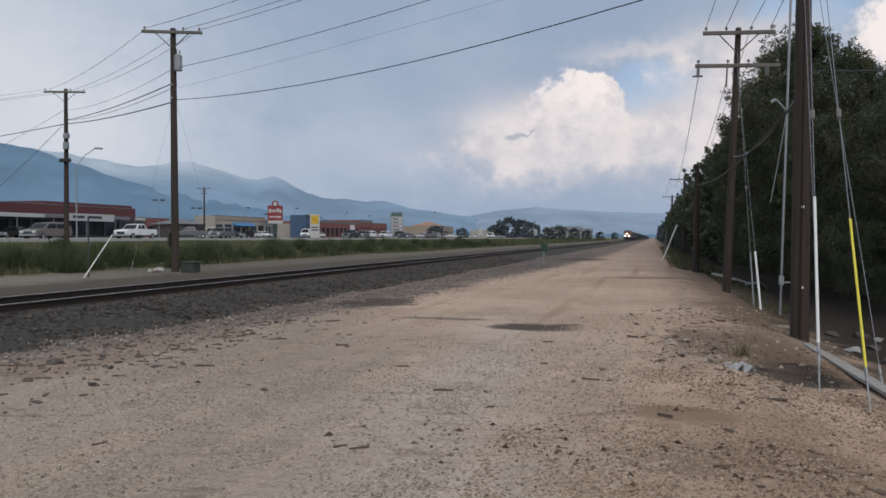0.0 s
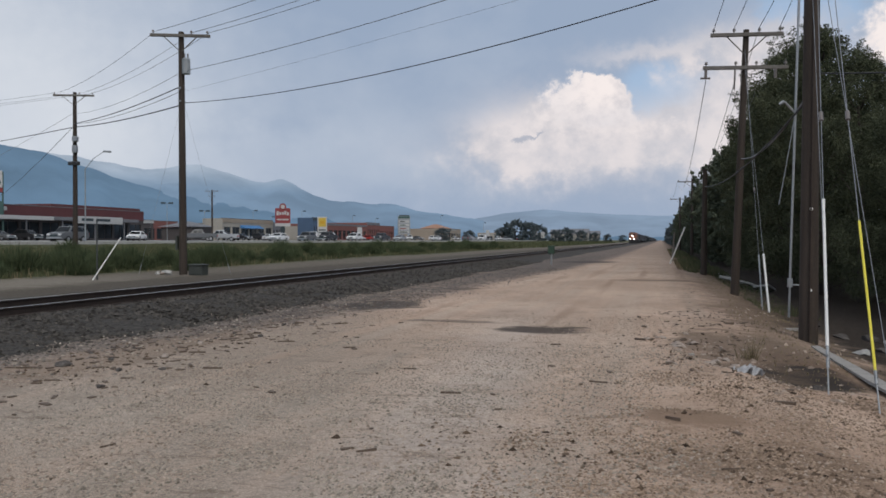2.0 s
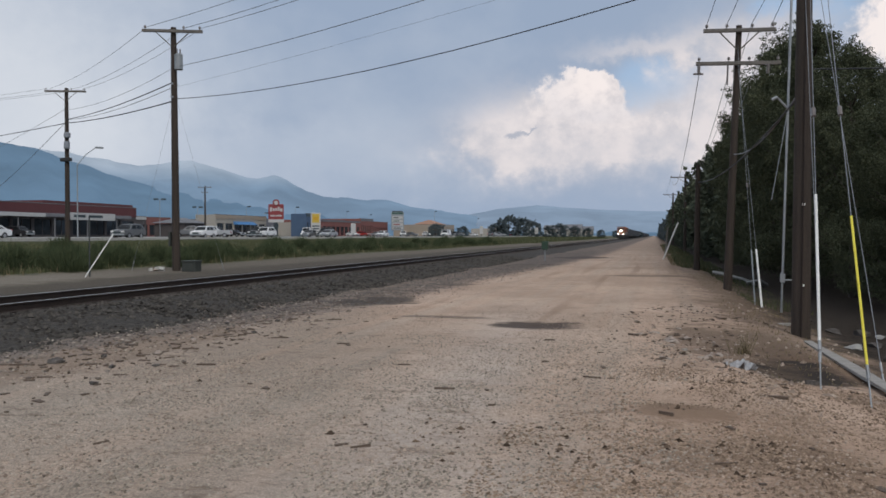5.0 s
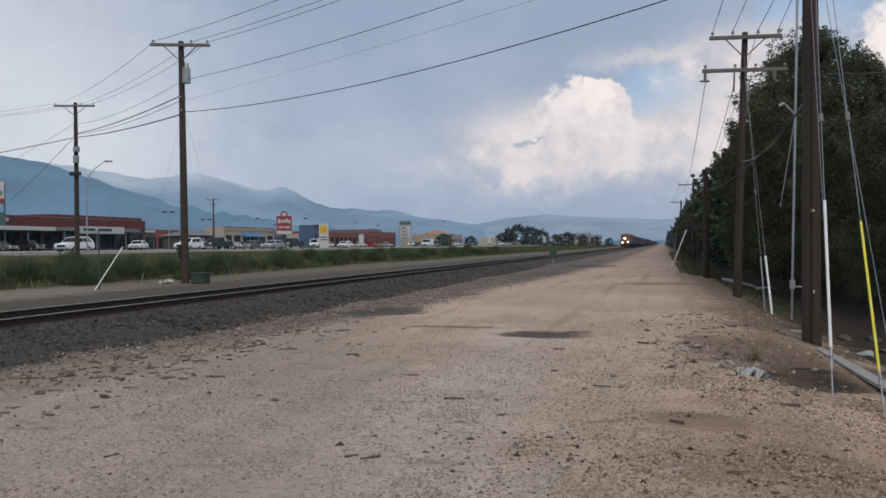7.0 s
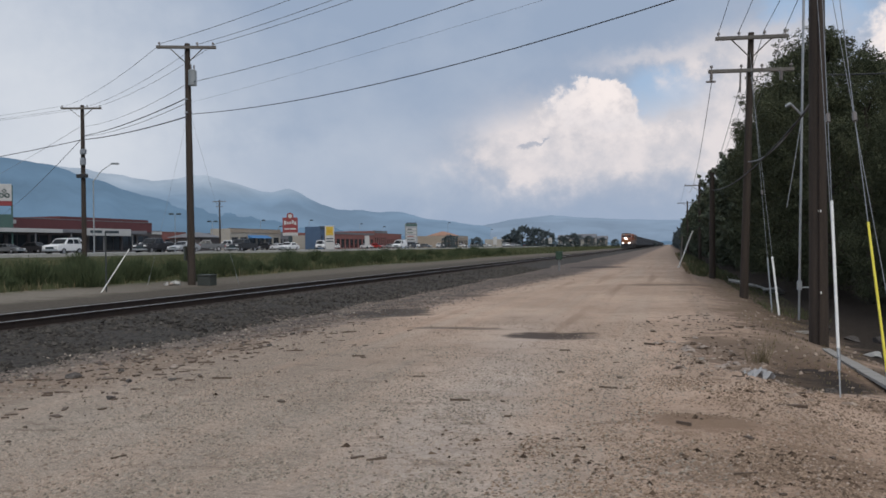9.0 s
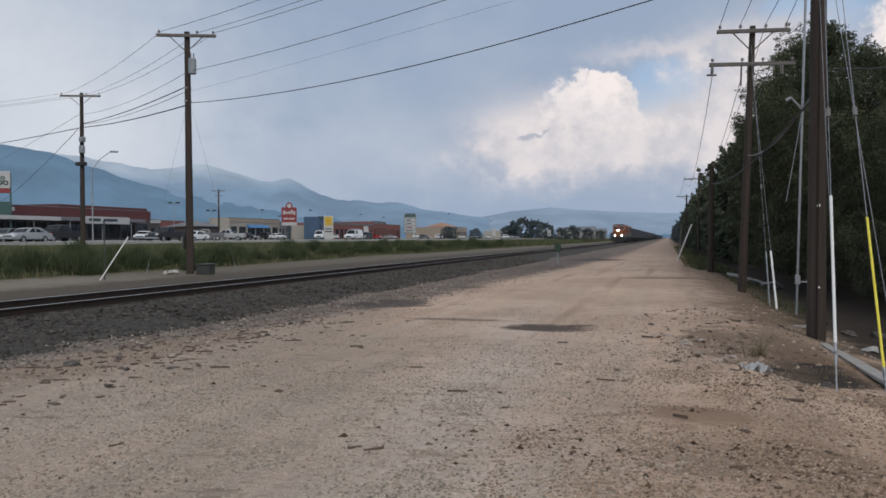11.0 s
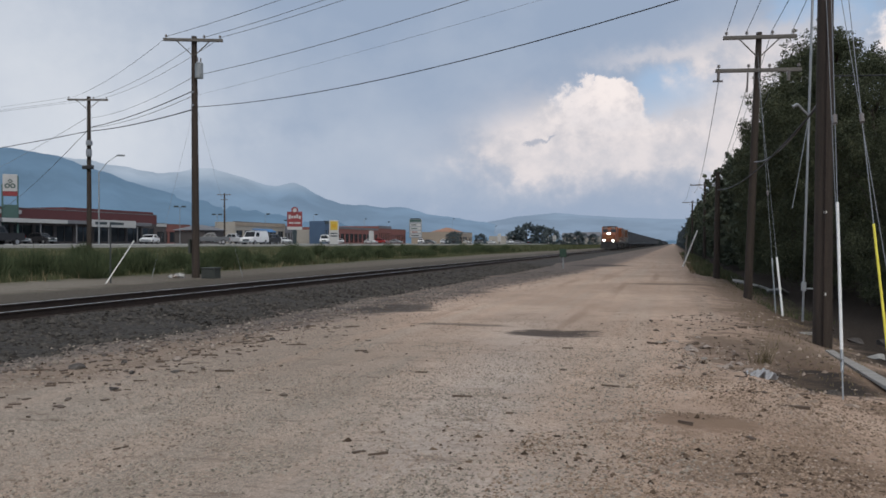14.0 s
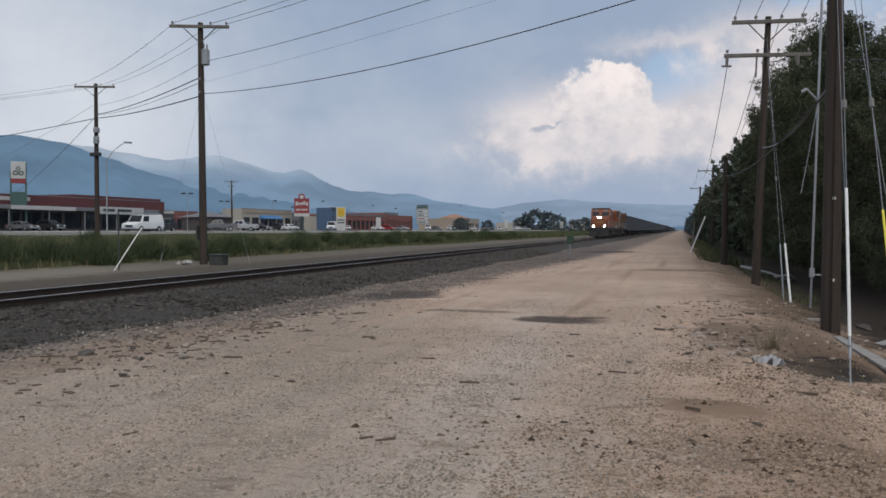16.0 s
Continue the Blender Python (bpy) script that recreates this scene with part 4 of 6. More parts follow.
utility_pole(*R5, 9.5, 0.2, (0, 0), [(9.2, 1.7, (-1.6, 1.6), True)], 0, "distant dark utility pole before the trees")


def arm_end(p, off, hz, turn=22.0):
    a = radians(turn)
    return (p[0] + off * math.cos(a), p[1] + off * math.sin(a), p[2] + hz)


for off, r1off in ((-1.1, -1.2), (0.45, 0.4), (1.1, 1.2)):
    wire_between(arm_end(L1, off, 10.15), (R1[0] + r1off, R1[1] - 0.2, R1[2] + 10.3), 0.35, 0.011, WIREPALE)
    wire_between(arm_end(L1, off, 10.15), arm_end(L2, off, 10.7, 20), 0.3, 0.010, WIREPALE)
wire_between((L1[0], L1[1], 8.75), (R1[0], R1[1], 8.4), 0.3, 0.012, WIREPALE)
wire_between((L1[0], L1[1], 8.75), (L2[0], L2[1], 10.3), 0.35, 0.010, WIREPALE)
wire_between((L1[0], L1[1], 7.9), (R1[0], R1[1], 7.7), 0.1, 0.004, WIREPALE)
wire_between((L1[0], L1[1], 7.42), (R1[0], R1[1], 7.0), 0.54, 0.0145, WIRE, label="thick black communication cable over the track")
wire_between((L1[0], L1[1], 7.35), (L2[0], L2[1], 9.4), 0.15, 0.028, WIRE, label="thick black communication cable beside the pole")
wire_between((L1[0], L1[1], 8.15), (L2[0], L2[1], 9.65), 0.2, 0.024, WIRE, label="black service cable between the poles")
wire_between((L1[0], L1[1], 7.95), (L2[0], L2[1], 9.62), 0.28, 0.014, WIREPALE)
wire_between((L2[0], L2[1], 9.4), (-95, 75, 11.1), 0.4, 0.028, WIRE, label="thick black communication cable over the road")
wire_between((L2[0], L2[1], 9.55), (-98, 100, 6.8), 0.5, 0.02, WIRE, label="black service cable to the store")
wire_between((L2[0], L2[1], 10.4), (-98, 90, 9.0), 0.5, 0.014, WIREPALE)
for off in (-1.25, 0.4, 1.25):
    wire_between(arm_end(L2, off, 10.7, 20), (-95 + off, 47, 10.8), 0.8, 0.010, WIREPALE)
for off, far in ((-1.05, -0.4), (-0.4, 0.4), (0.4, 1.2), (1.05, 1.2)):
    wire_between((R1[0] + far, R1[1] - 0.2, R1[2] + 10.3), (R2[0] + 0.34 + off, R2[1] - 0.2, R2[2] + 9.15), 0.12, 0.010, WIRE)
    if off > 0:
        wire_between((R2[0] + 0.34 + off, R2[1] - 0.2, R2[2] + 9.15), (R4[0] + off * 1.5, R4[1], R4[2] + 9.1), 1.4, 0.012, WIREPALE)
for off in (-1.25, -0.3):
    wire_between((R2[0] + 0.3 + off, R2[1] - 0.2, R2[2] + 7.5), (R4[0] + off * 1.2, R4[1], R4[2] + 8.6), 1.8, 0.012, WIREPALE)
for off in (-1.6, 1.6):
    wire_between((R4[0] + off, R4[1], R4[2] + 9.1), (R5[0] + off, R5[1], R5[2] + 9.4), 0.8, 0.014, WIREPALE)
wire_between((R1[0], R1[1], 4.3), (2.15, 43.9, 4.4), 0.45, 0.022, WIRE, label="slack black cable before the trees")
wire_between((R1[0], R1[1], 4.4), (R2[0] + 0.2, R2[1], 4.4), 0.35, 0.018, WIREPALE)
wire_between((R1[0], R1[1], 4.75), (9.5, 17.5, 5.0), 0.1, 0.014, WIRE, label="black service cable into the trees")
wire_between((R1[0], R1[1], 6.6), (9.5, 14.0, 6.5), 0.1, 0.012, WIREPALE)


def guy(anchor, top, lo, hi, marker, label, r=0.019, wire=0.006):
    a, t = Vector(anchor), Vector(top)
    g = thing("guy_wire", label, "guy wire", Matrix.Translation(a), "guy wires")
    d = t - a
    part("strand", rods(((0, 0, 0), d, wire), n=5), WIREPALE, g)
    part("anchor_rod", rods((-d.normalized() * 0.25, d.normalized() * 0.4, 0.009), n=6), GALV, g)
    n = d.normalized()
    part("turnbuckle", rods((n * 0.34, n * 0.46, 0.018), (n * (lo - 0.12), n * lo, 0.018), n=6), GALV, g)
    if marker and d.z > 8.5:
        part("strain_insulator", rods((n * 4.1, n * 4.25, 0.03), n=8), PORCELAIN, g)
    if marker:
        part("marker_tube", rods((n * lo, n * hi, r), n=10), marker, g)
    return g


guy((1.85, 10.1, -0.12), (R1[0] + 0.04, R1[1], 9.6), 0.62, 2.75, WHITEPLASTIC, "steel guy wire with a white plastic marker tube")
guy((2.19, 9.3, -0.12), (R1[0] + 0.04, R1[1], 9.9), 0.42, 2.45, YELLOWPLASTIC, "steel guy wire with a yellow plastic marker tube", 0.015)
guy((2.82, 23.4, -0.42), (R2[0] + 0.3, R2[1], 7.6), 0.15, 2.05, WHITEPLASTIC, "steel guy wire with a white plastic marker tube", 0.03)
guy((2.70, 23.9, -0.40), (R2[0] + 0.3, R2[1], 8.2), 0.35, 1.9, GREYMETAL, "steel guy wire with a grey marker tube", 0.022)
guy((-20.9, 29.2, 0.2), (L1[0], L1[1], 7.6), 0.3, 1.0, None, "bare steel guy wire", wire=0.004)
guy((-17.8, 31.2, 0.2), (L1[0], L1[1], 7.6), 0.3, 1.0, None, "bare steel guy wire", wire=0.004)
guy((2.35, 12.8, -0.3), (R1[0] + 0.02, R1[1], 6.9), 0.3, 1.0, None, "bare steel guy wire")
guy((3.0, 12.0, -0.5), (R1[0] + 0.02, R1[1], 8.0), 0.3, 1.0, None, "bare steel guy wire")

mast = thing("lamp_mast", "thin galvanised steel mast with a bent lamp arm", "lamp post", pose(3.31, 23.5, -0.5, 0, 1.5, 0))
part("mast", rods(((0, 0, 0), (0, 0, 1.0), 0.03), ((0, 0, 0.9), (0, 0, 10.5), 0.033), n=10), GALV, mast)
part("control_box", boxes((-0.06, 0.06, -0.08, 0.06, 0.88, 1.12), (0.02, 0.4, -0.02, 0.02, 0.93, 0.97), bevel=0.008), GALV, mast)
part("lamp_arm", rods(((0, 0, 5.55), (-0.3, -0.1, 5.85), 0.03), ((-0.3, -0.1, 5.85), (-0.42, -0.1, 5.78), 0.045)), GALV, mast)

SIGNPOST = shade("dark_post_paint", (0.05, 0.055, 0.055), 0.6)


wire_between((3.47, 23.45, 5.2), (3.05, 23.5, 2.6), 0.05, 0.012, GALV, "hanging_cable", "pale loose cable hanging from the lamp mast", 6)


# leaning stakes
def stake(p, q, r, mat, label):
    s = thing("stake", label, "stake", Matrix.Translation(p))
    d = Vector(q) - Vector(p)
    part("shaft", rods((-d.normalized() * 0.2, d, r), n=10), mat, s)
    part("cap", rods((d, d + d.normalized() * 0.05, r * 1.15), n=10), mat, s)
    return s


stake((-19.67, 24.8, 0.2), (-19.47, 26.1, 1.72), 0.02, WHITEPLASTIC, "white plastic marker stake leaning over the gravel")
stake((-19.66, 25.06, 0.2), (-19.66, 25.06, 2.35), 0.025, SIGNPOST, "upright thin grey metal post beside the grass")
stake((0.55, 59.2, -0.1), (1.55, 59.0, 2.5), 0.05, WHITEPLASTIC, "pale leaning post on the far verge")
stake((0.75, 64, -0.1), (0.95, 64, 2.2), 0.06, ARMWOOD, "weathered upright post on the far verge")


# boxes beside the track
def cabinet(p, w, d, h, label, legs=False):
    c = thing("equipment_cabinet", label, "cabinet", pose(*p))
    z0 = 0.75 if legs else 0.0
    part("body", boxes((-w / 2, w / 2, -d / 2, d / 2, z0, z0 + h), bevel=0.02), GREENBOX if legs else DARKBOX, c)
    part("lid", boxes((-w / 2 - 0.03, w / 2 + 0.03, -d / 2 - 0.03, d / 2 + 0.03, z0 + h, z0 + h + 0.06), bevel=0.02), GREENBOX if legs else DARKBOX, c)
    part("door", boxes((-w / 2 + 0.06, w / 2 - 0.06, -d / 2 - 0.02, -d / 2 - 0.002, z0 + 0.06, z0 + h - 0.06), bevel=0.006), GREENBOX if legs else DARKBOX, c)
    if legs:
        part("post", rods(((0, 0, -0.2), (0, 0, z0), 0.05)), GALV, c)
    return c


cabinet((-18.6, 30.0, 0.18), 0.62, 0.5, 0.42, "low dark green utility box beside the pole")
cabinet((-6.98, 53.4, 0.0), 0.42, 0.35, 0.48, "green signal box on a steel post", True)
# ---- trees ----
def tree_meshes(seed, h, spread, leaves, size, low=0.06):
    """Trunk with limbs, and a crown of leaf blades clumped round the limb ends."""
    rng = np.random.default_rng(seed)
    bm = bmesh.new()
    cyl(bm, (0, 0, -0.3), (0.1, 0.05, h * 0.35), 0.2, 0.15, 9)
    cyl(bm, (0.1, 0.05, h * 0.35), (0.0, 0.2, h * 0.8), 0.15, 0.05, 8)
    clumps = []
    for k in range(130):
        q = rng.uniform(low, 1.0)
        rad = spread * (0.6 + 0.4 * math.sin(math.pi * min(1, q * 0.9 + 0.12))) * (1.0 if q < 0.82 else max(0.2, (1.05 - q) / 0.23))
        a, rr = rng.uniform(0, math.tau), rad * math.sqrt(rng.uniform(0.15, 1.0))
        c = np.array([rr * math.cos(a), rr * math.sin(a), q * h])
        clumps.append((c, rng.uniform(0.4, 0.85) * (0.75 if q > 0.85 else 1.0)))
        if k % 2 == 0:
            out = c * np.array([1, 1, 0]) / max(rr, 0.3)
            clumps.append((np.array([0, 0, c[2] + rng.uniform(0.1, 0.7)]) + out * (rad * rng.uniform(0.95, 1.16)), rng.uniform(0.16, 0.36)))
        if k % 5 == 0:
            cyl(bm, (0.05, 0.1, max(0.5, c[2] - rr * 0.7)), tuple(c), 0.055, 0.015, 5)
    for k in range(34):     # leafy shoots standing out of the top and the shoulders
        a, q = rng.uniform(0, math.tau), rng.uniform(0.6, 0.98)
        rr = spread * rng.uniform(0.3, 0.95) * (1.0 if q < 0.82 else max(0.25, (1.05 - q) / 0.23))
        tip = rng.uniform(0.5, 1.2)
        for s in range(4):
            clumps.append((np.array([rr * math.cos(a) * (1 + 0.08 * s), rr * math.sin(a) * (1 + 0.08 * s), q * h + tip * s / 3]), 0.3 - 0.055 * s))
    pts = []
    weight = sum(r ** 2 for _, r in clumps)
    for c, r in clumps:
        per = max(20, int(leaves * r ** 2 / weight))
        d = rng.normal(size=(per, 3))
        d /= np.linalg.norm(d, axis=1)[:, None]
        pts.append(c + d * (r * rng.uniform(0.35, 1.05, (per, 1))) * np.array([1, 1, 0.8]))
    v, f = leaf_quads(np.concatenate(pts), size, rng, 0.55)
    return mesh_of("trunk", bm, BARK), v, f


def tree_kind(seed, h, spread, leaves, size, label, mat=LEAF, low=0.06, group="tree row"):
    t = thing("tree", label, "tree", group=group)
    tm, v, f = tree_meshes(seed, h, spread, leaves, size, low)
    tr = new("trunk", tm)
    tr.parent = t
    cr = new("crown", from_arrays("crown", v, f, mat))
    cr.parent = t
    return t


def tree_row():
    near = [tree_kind(s, 10.6, 3.0, 74000, 0.047, "dense dark green elm with leaves to the ground") for s in (21, 22, 23)]
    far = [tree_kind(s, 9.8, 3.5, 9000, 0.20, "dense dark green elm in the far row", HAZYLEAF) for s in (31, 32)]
    rng = random.Random(8)
    spots = [(8.6, 12.5), (8.6, 17.5), (7.8, 22.5), (7.2, 27.5), (6.9, 32.0), (6.4, 36.0), (6.5, 40.5), (6.6, 45.5), (6.7, 50.5), (6.7, 55.5), (6.8, 61)]
    used = set()
    for k, (x, y) in enumerate(spots):
        m = pose(x, y, -0.5, 0, 0, rng.uniform(0, 360)) @ Matrix.Scale((0.52, 0.55, 0.58, 0.66, 0.82, 0.98, 1.08, 1.1, 1.06, 1.0, 0.96)[k], 4)
        src = near[k % 3]
        if k % 3 in used:
            ob = copy_thing(src, m)
            ob.matrix_basis = m
        else:
            used.add(k % 3)
            src.matrix_basis = m
    used = set()
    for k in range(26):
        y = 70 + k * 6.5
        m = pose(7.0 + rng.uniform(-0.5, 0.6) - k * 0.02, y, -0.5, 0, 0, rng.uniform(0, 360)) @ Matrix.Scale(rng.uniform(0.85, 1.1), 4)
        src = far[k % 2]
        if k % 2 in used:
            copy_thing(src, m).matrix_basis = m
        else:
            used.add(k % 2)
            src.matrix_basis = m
    distant = tree_kind(33, 9.6, 3.6, 3000, 0.34, "dense dark green elm at the far end of the row", FARHAZELEAF)
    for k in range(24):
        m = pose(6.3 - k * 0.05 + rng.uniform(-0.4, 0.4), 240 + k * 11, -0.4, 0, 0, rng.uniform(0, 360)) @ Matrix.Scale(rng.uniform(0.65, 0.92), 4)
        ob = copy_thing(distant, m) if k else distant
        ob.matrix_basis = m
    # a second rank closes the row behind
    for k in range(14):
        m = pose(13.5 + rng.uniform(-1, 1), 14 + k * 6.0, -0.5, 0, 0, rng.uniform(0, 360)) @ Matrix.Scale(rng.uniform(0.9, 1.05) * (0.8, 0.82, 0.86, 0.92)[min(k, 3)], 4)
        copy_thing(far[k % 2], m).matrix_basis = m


tree_row()

# woods far down the line and street trees
for k, (u, d, h) in enumerate(((-13.2, 330, 7), (-10.8, 330, 9), (-9.95, 330, 13), (-8.9, 330, 11.5), (-8.3, 345, 10), (-7.2, 360, 7.5), (-6.4, 360, 9), (-5.4, 400, 8), (-4.5, 420, 7), (-3.6, 450, 6), (-2.6, 520, 6), (-15.1, 255, 6.8), (-1.0, 620, 6), (0.4, 640, 7))):
    x, y = d * math.sin(radians(u)), d * math.cos(radians(u))
    if k == 0:
        FAR_TREE = tree_kind(77, 10, 4.2, 9000, 0.26, "hazy dark green broadleaf tree far away", FARHAZELEAF, 0.05, "far trees")
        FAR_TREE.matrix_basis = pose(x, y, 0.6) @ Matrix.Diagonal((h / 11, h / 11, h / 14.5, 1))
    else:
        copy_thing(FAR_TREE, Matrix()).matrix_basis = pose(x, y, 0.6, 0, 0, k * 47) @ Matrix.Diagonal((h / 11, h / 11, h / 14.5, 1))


# ---- grass and weeds ----
def blades(name, pts, hts, width, mat, label, rng, kind="stuff"):
    n = len(pts)
    a = rng.uniform(0, math.tau, n)
    dx, dy = np.cos(a) * width, np.sin(a) * width
    lean = rng.normal(0, 0.28, (n, 2)) * hts[:, None]
    v = np.empty((n, 3, 3))
    v[:, 0] = pts + np.stack([-dx, -dy, np.zeros(n)], 1)
    v[:, 1] = pts + np.stack([dx, dy, np.zeros(n)], 1)
    v[:, 2] = pts + np.stack([lean[:, 0], lean[:, 1], hts], 1)
    return tagged(new(name, from_arrays(name, v.reshape(-1, 3), np.arange(3 * n).reshape(n, 3), mat)), label, "grass", kind=kind)


def build_grass():
    rng = np.random.default_rng(5)

    def field(n, x0, x1, y0, y1, h0, h1, bias=1.0):
        x = rng.uniform(x0, x1, n)
        y = y0 + (y1 - y0) * rng.uniform(0, 1, n) ** bias
        tall = np.array([noise.noise((a * 0.22, b * 0.12, 1.7)) for a, b in zip(x, y)])
        keep = tall > -0.45
        x, y, tall = x[keep], y[keep], tall[keep]
        z = np.array([height(a, b) for a, b in zip(x, y)]) - 0.02
        h = rng.uniform(h0, h1, len(x)) * (0.75 + 0.8 * np.clip(tall, -0.4, 0.6))
        if x1 < -10:
            h = np.minimum(h, np.maximum(0.08, 1.2 - z) * rng.uniform(0.7, 1.05, len(x)))
        return np.stack([x, y, z], 1), h

    p, h = field(80000, -33, -22.6, 16, 130, 0.1, 0.34, 1.5)
    blades("tall_grass", p, h, 0.035, WEED, "tall green weeds between the track and the road", rng)
    p, h = field(50000, -47, -30, 16, 140, 0.1, 0.35, 1.3)
    blades("verge_grass", p, h, 0.07, WEED, "green grass sloping up to the road", rng)
    p, h = field(26000, -47, -22.3, 130, 420, 0.4, 1.1, 1.4)
    blades("far_grass", p, h, 0.16, WEED, "green grass far along the line", rng)
    p, h = field(7000, -46, -22, 20, 150, 0.2, 0.55, 1.5)
    blades("dry_grass", p, h, 0.022, DRYWEED, "dry straw stalks among the weeds", rng)
    p, h = field(3500, 2.6, 4.2, 24, 90, 0.05, 0.25, 1.3)
    blades("verge_weeds", p, h, 0.02, WEED, "sparse weeds along the verge", rng)
    p, h = field(5200, 1.5, 3.4, 11, 60, 0.02, 0.11, 1.2)
    blades("verge_straw", p, h, 0.012, DRYWEED, "dry straw along the verge", rng)
    p, h = field(4600, 0.9, 3.2, 46, 140, 0.08, 0.45, 1.2)
    blades("far_verge_straw", p, h, 0.04, DRYWEED, "dry straw on the far verge", rng)
    p, h = field(4200, 1.2, 3.4, 45, 140, 0.2, 0.7, 1.2)
    blades("far_verge_weeds", p, h, 0.05, WEED, "green weeds on the far verge", rng)
    # rounded weed bushes along the edge of the gravel
    rnd = random.Random(3)
    spots = [(-22.6, 27.5, 0.95), (-21.3, 33.5, 0.75)] + [(-23.2 - 8 * rnd.random() ** 1.5, 21 + (k / 260) ** 1.5 * 110 + rnd.uniform(-1, 1), 0.3 + 0.75 * rnd.random() ** 1.7) for k in range(260)]
    src = None
    for k, (x, y, s) in enumerate(spots):
        m = pose(x, y, height(x, y) - 0.03, 0, 0, rnd.uniform(0, 360)) @ Matrix.Scale(s, 4)
        if src is None:
            r2 = np.random.default_rng(2)
            d = r2.normal(size=(3600, 3))
            d /= np.linalg.norm(d, axis=1)[:, None]
            d[:, 2] = np.abs(d[:, 2])
            d *= r2.uniform(0.3, 1.0, (3600, 1)) * np.array([1.0, 1.0, 1.05]) * (0.85 + 0.15 * np.sin(d[:, :1] * 5 + d[:, 1:2] * 7))
            up = np.array([0, 0, 0.2]) + d * 0.16 + r2.normal(0, 0.05, (3600, 3))
            side = np.cross(up, r2.normal(size=(3600, 3)))
            side *= 0.016 / np.linalg.norm(side, axis=1)[:, None]
            v = np.stack([d - side, d + side, d + up], 1).reshape(-1, 3)
            f = np.arange(3 * 3600).reshape(-1, 3)
            src = thing("weed_bush", "rounded grey-green weed bush in the grass", "bush", group="weed bushes")
            part("stem", rods(((0, 0, -0.1), (0.1, 0, 0.6), 0.02), ((0, 0, 0), (-0.25, 0.2, 0.5), 0.015), ((0, 0, 0), (0.1, -0.3, 0.5), 0.015), n=5), BARK, src)
            c = new("leaves", from_arrays("leaves", v, f, BUSH))
            c.parent = src
            src.matrix_basis = m
        else:
            copy_thing(src, m).matrix_basis = m


build_grass()


# ---- stones ----
def build_stones():
    rng = np.random.default_rng(9)

    def scatter(n, x0, x1, y0, y1, s0, s1, bias=1.6, lift=None):
        x = rng.uniform(x0, x1, n)
        y = y0 + (y1 - y0) * rng.uniform(0, 1, n) ** bias
        z = np.array([height(a, b) for a, b in zip(x, y)]) if lift is None else lift(x)
        return np.stack([x, y, z], 1), s0 + (s1 - s0) * rng.uniform(0, 1, n) ** 2

    def bed(x):
        return np.interp(-x, (8.4, 9.3, 10.3, 10.9, 11.1, 13.9, 14.3, 15.6), (-0.02, 0.03, 0.12, 0.20, 0.225, 0.225, 0.19, 0.1))

    for name, args, mat, label in (
            ("gravel", (56000, -7.5, 1.6, 3.2, 18, 0.005, 0.021, 1.5), PEBBLE, "loose pale gravel on the lane"),
            ("dark_gravel", (44000, -6.5, 0.6, 3.2, 13, 0.005, 0.02, 1.4), PEBBLE_GREY, "loose dark gravel on the lane"),
            ("ballast_stones", (34000, -15.0, -8.6, 4, 60, 0.02, 0.075, 1.5, bed), BALLAST_STONE, "crushed dark ballast stones beside the rails"),
            ("ballast_edge", (1500, -9.6, -7.2, 4, 30, 0.012, 0.045, 1.3), PEBBLE_GREY, "pale stones along the foot of the ballast"),
            ("brown_gravel", (40000, -1.2, 2.6, 3.4, 10.5, 0.005, 0.021, 1.3), PEBBLE_BROWN, "coarse brown gravel on the lane"),
            ("ballast_spill", (15000, -8.9, -4.2, 7.5, 48, 0.012, 0.045, 1.4), SPILL, "grey stones spilt from the ballast over the lane"),
            ("verge_rubble", (700, 0.6, 3.4, 9.5, 30, 0.012, 0.06, 1.3), PEBBLE, "broken stones along the verge")):
        p, s = scatter(*args)
        patchy = {"gravel": -0.05, "dark_gravel": -0.02, "brown_gravel": -0.12, "verge_rubble": -0.1}.get(name)
        if patchy is not None:
            keep = np.array([noise.noise((a * 0.55, b * 0.4, len(name))) + 0.35 * noise.noise((a * 2, b * 1.6, 3)) > patchy + rng.uniform(-0.15, 0.1) for a, b, _ in p])
            p, s = p[keep], s[keep]
            smooth_hump = ((p[:, 0] - 0.25) / 0.5) ** 2 + ((p[:, 1] - 7.6) / 0.38) ** 2 < rng.uniform(0.6, 1.4, len(p))
            p, s = p[~smooth_hump], s[~smooth_hump]
        if name == "ballast_spill":
            edge = np.interp(p[:, 1], (8, 12, 20, 40, 48), (-8.1, -7.5, -6.4, -5.6, -5.0))
            keep = p[:, 0] < edge + rng.exponential(0.35, len(p)) - 0.4
            p, s = p[keep], s[keep]
        tagged(new(name, rocks_mesh(name, p, s, mat, rng)), label, "gravel", kind="stuff")
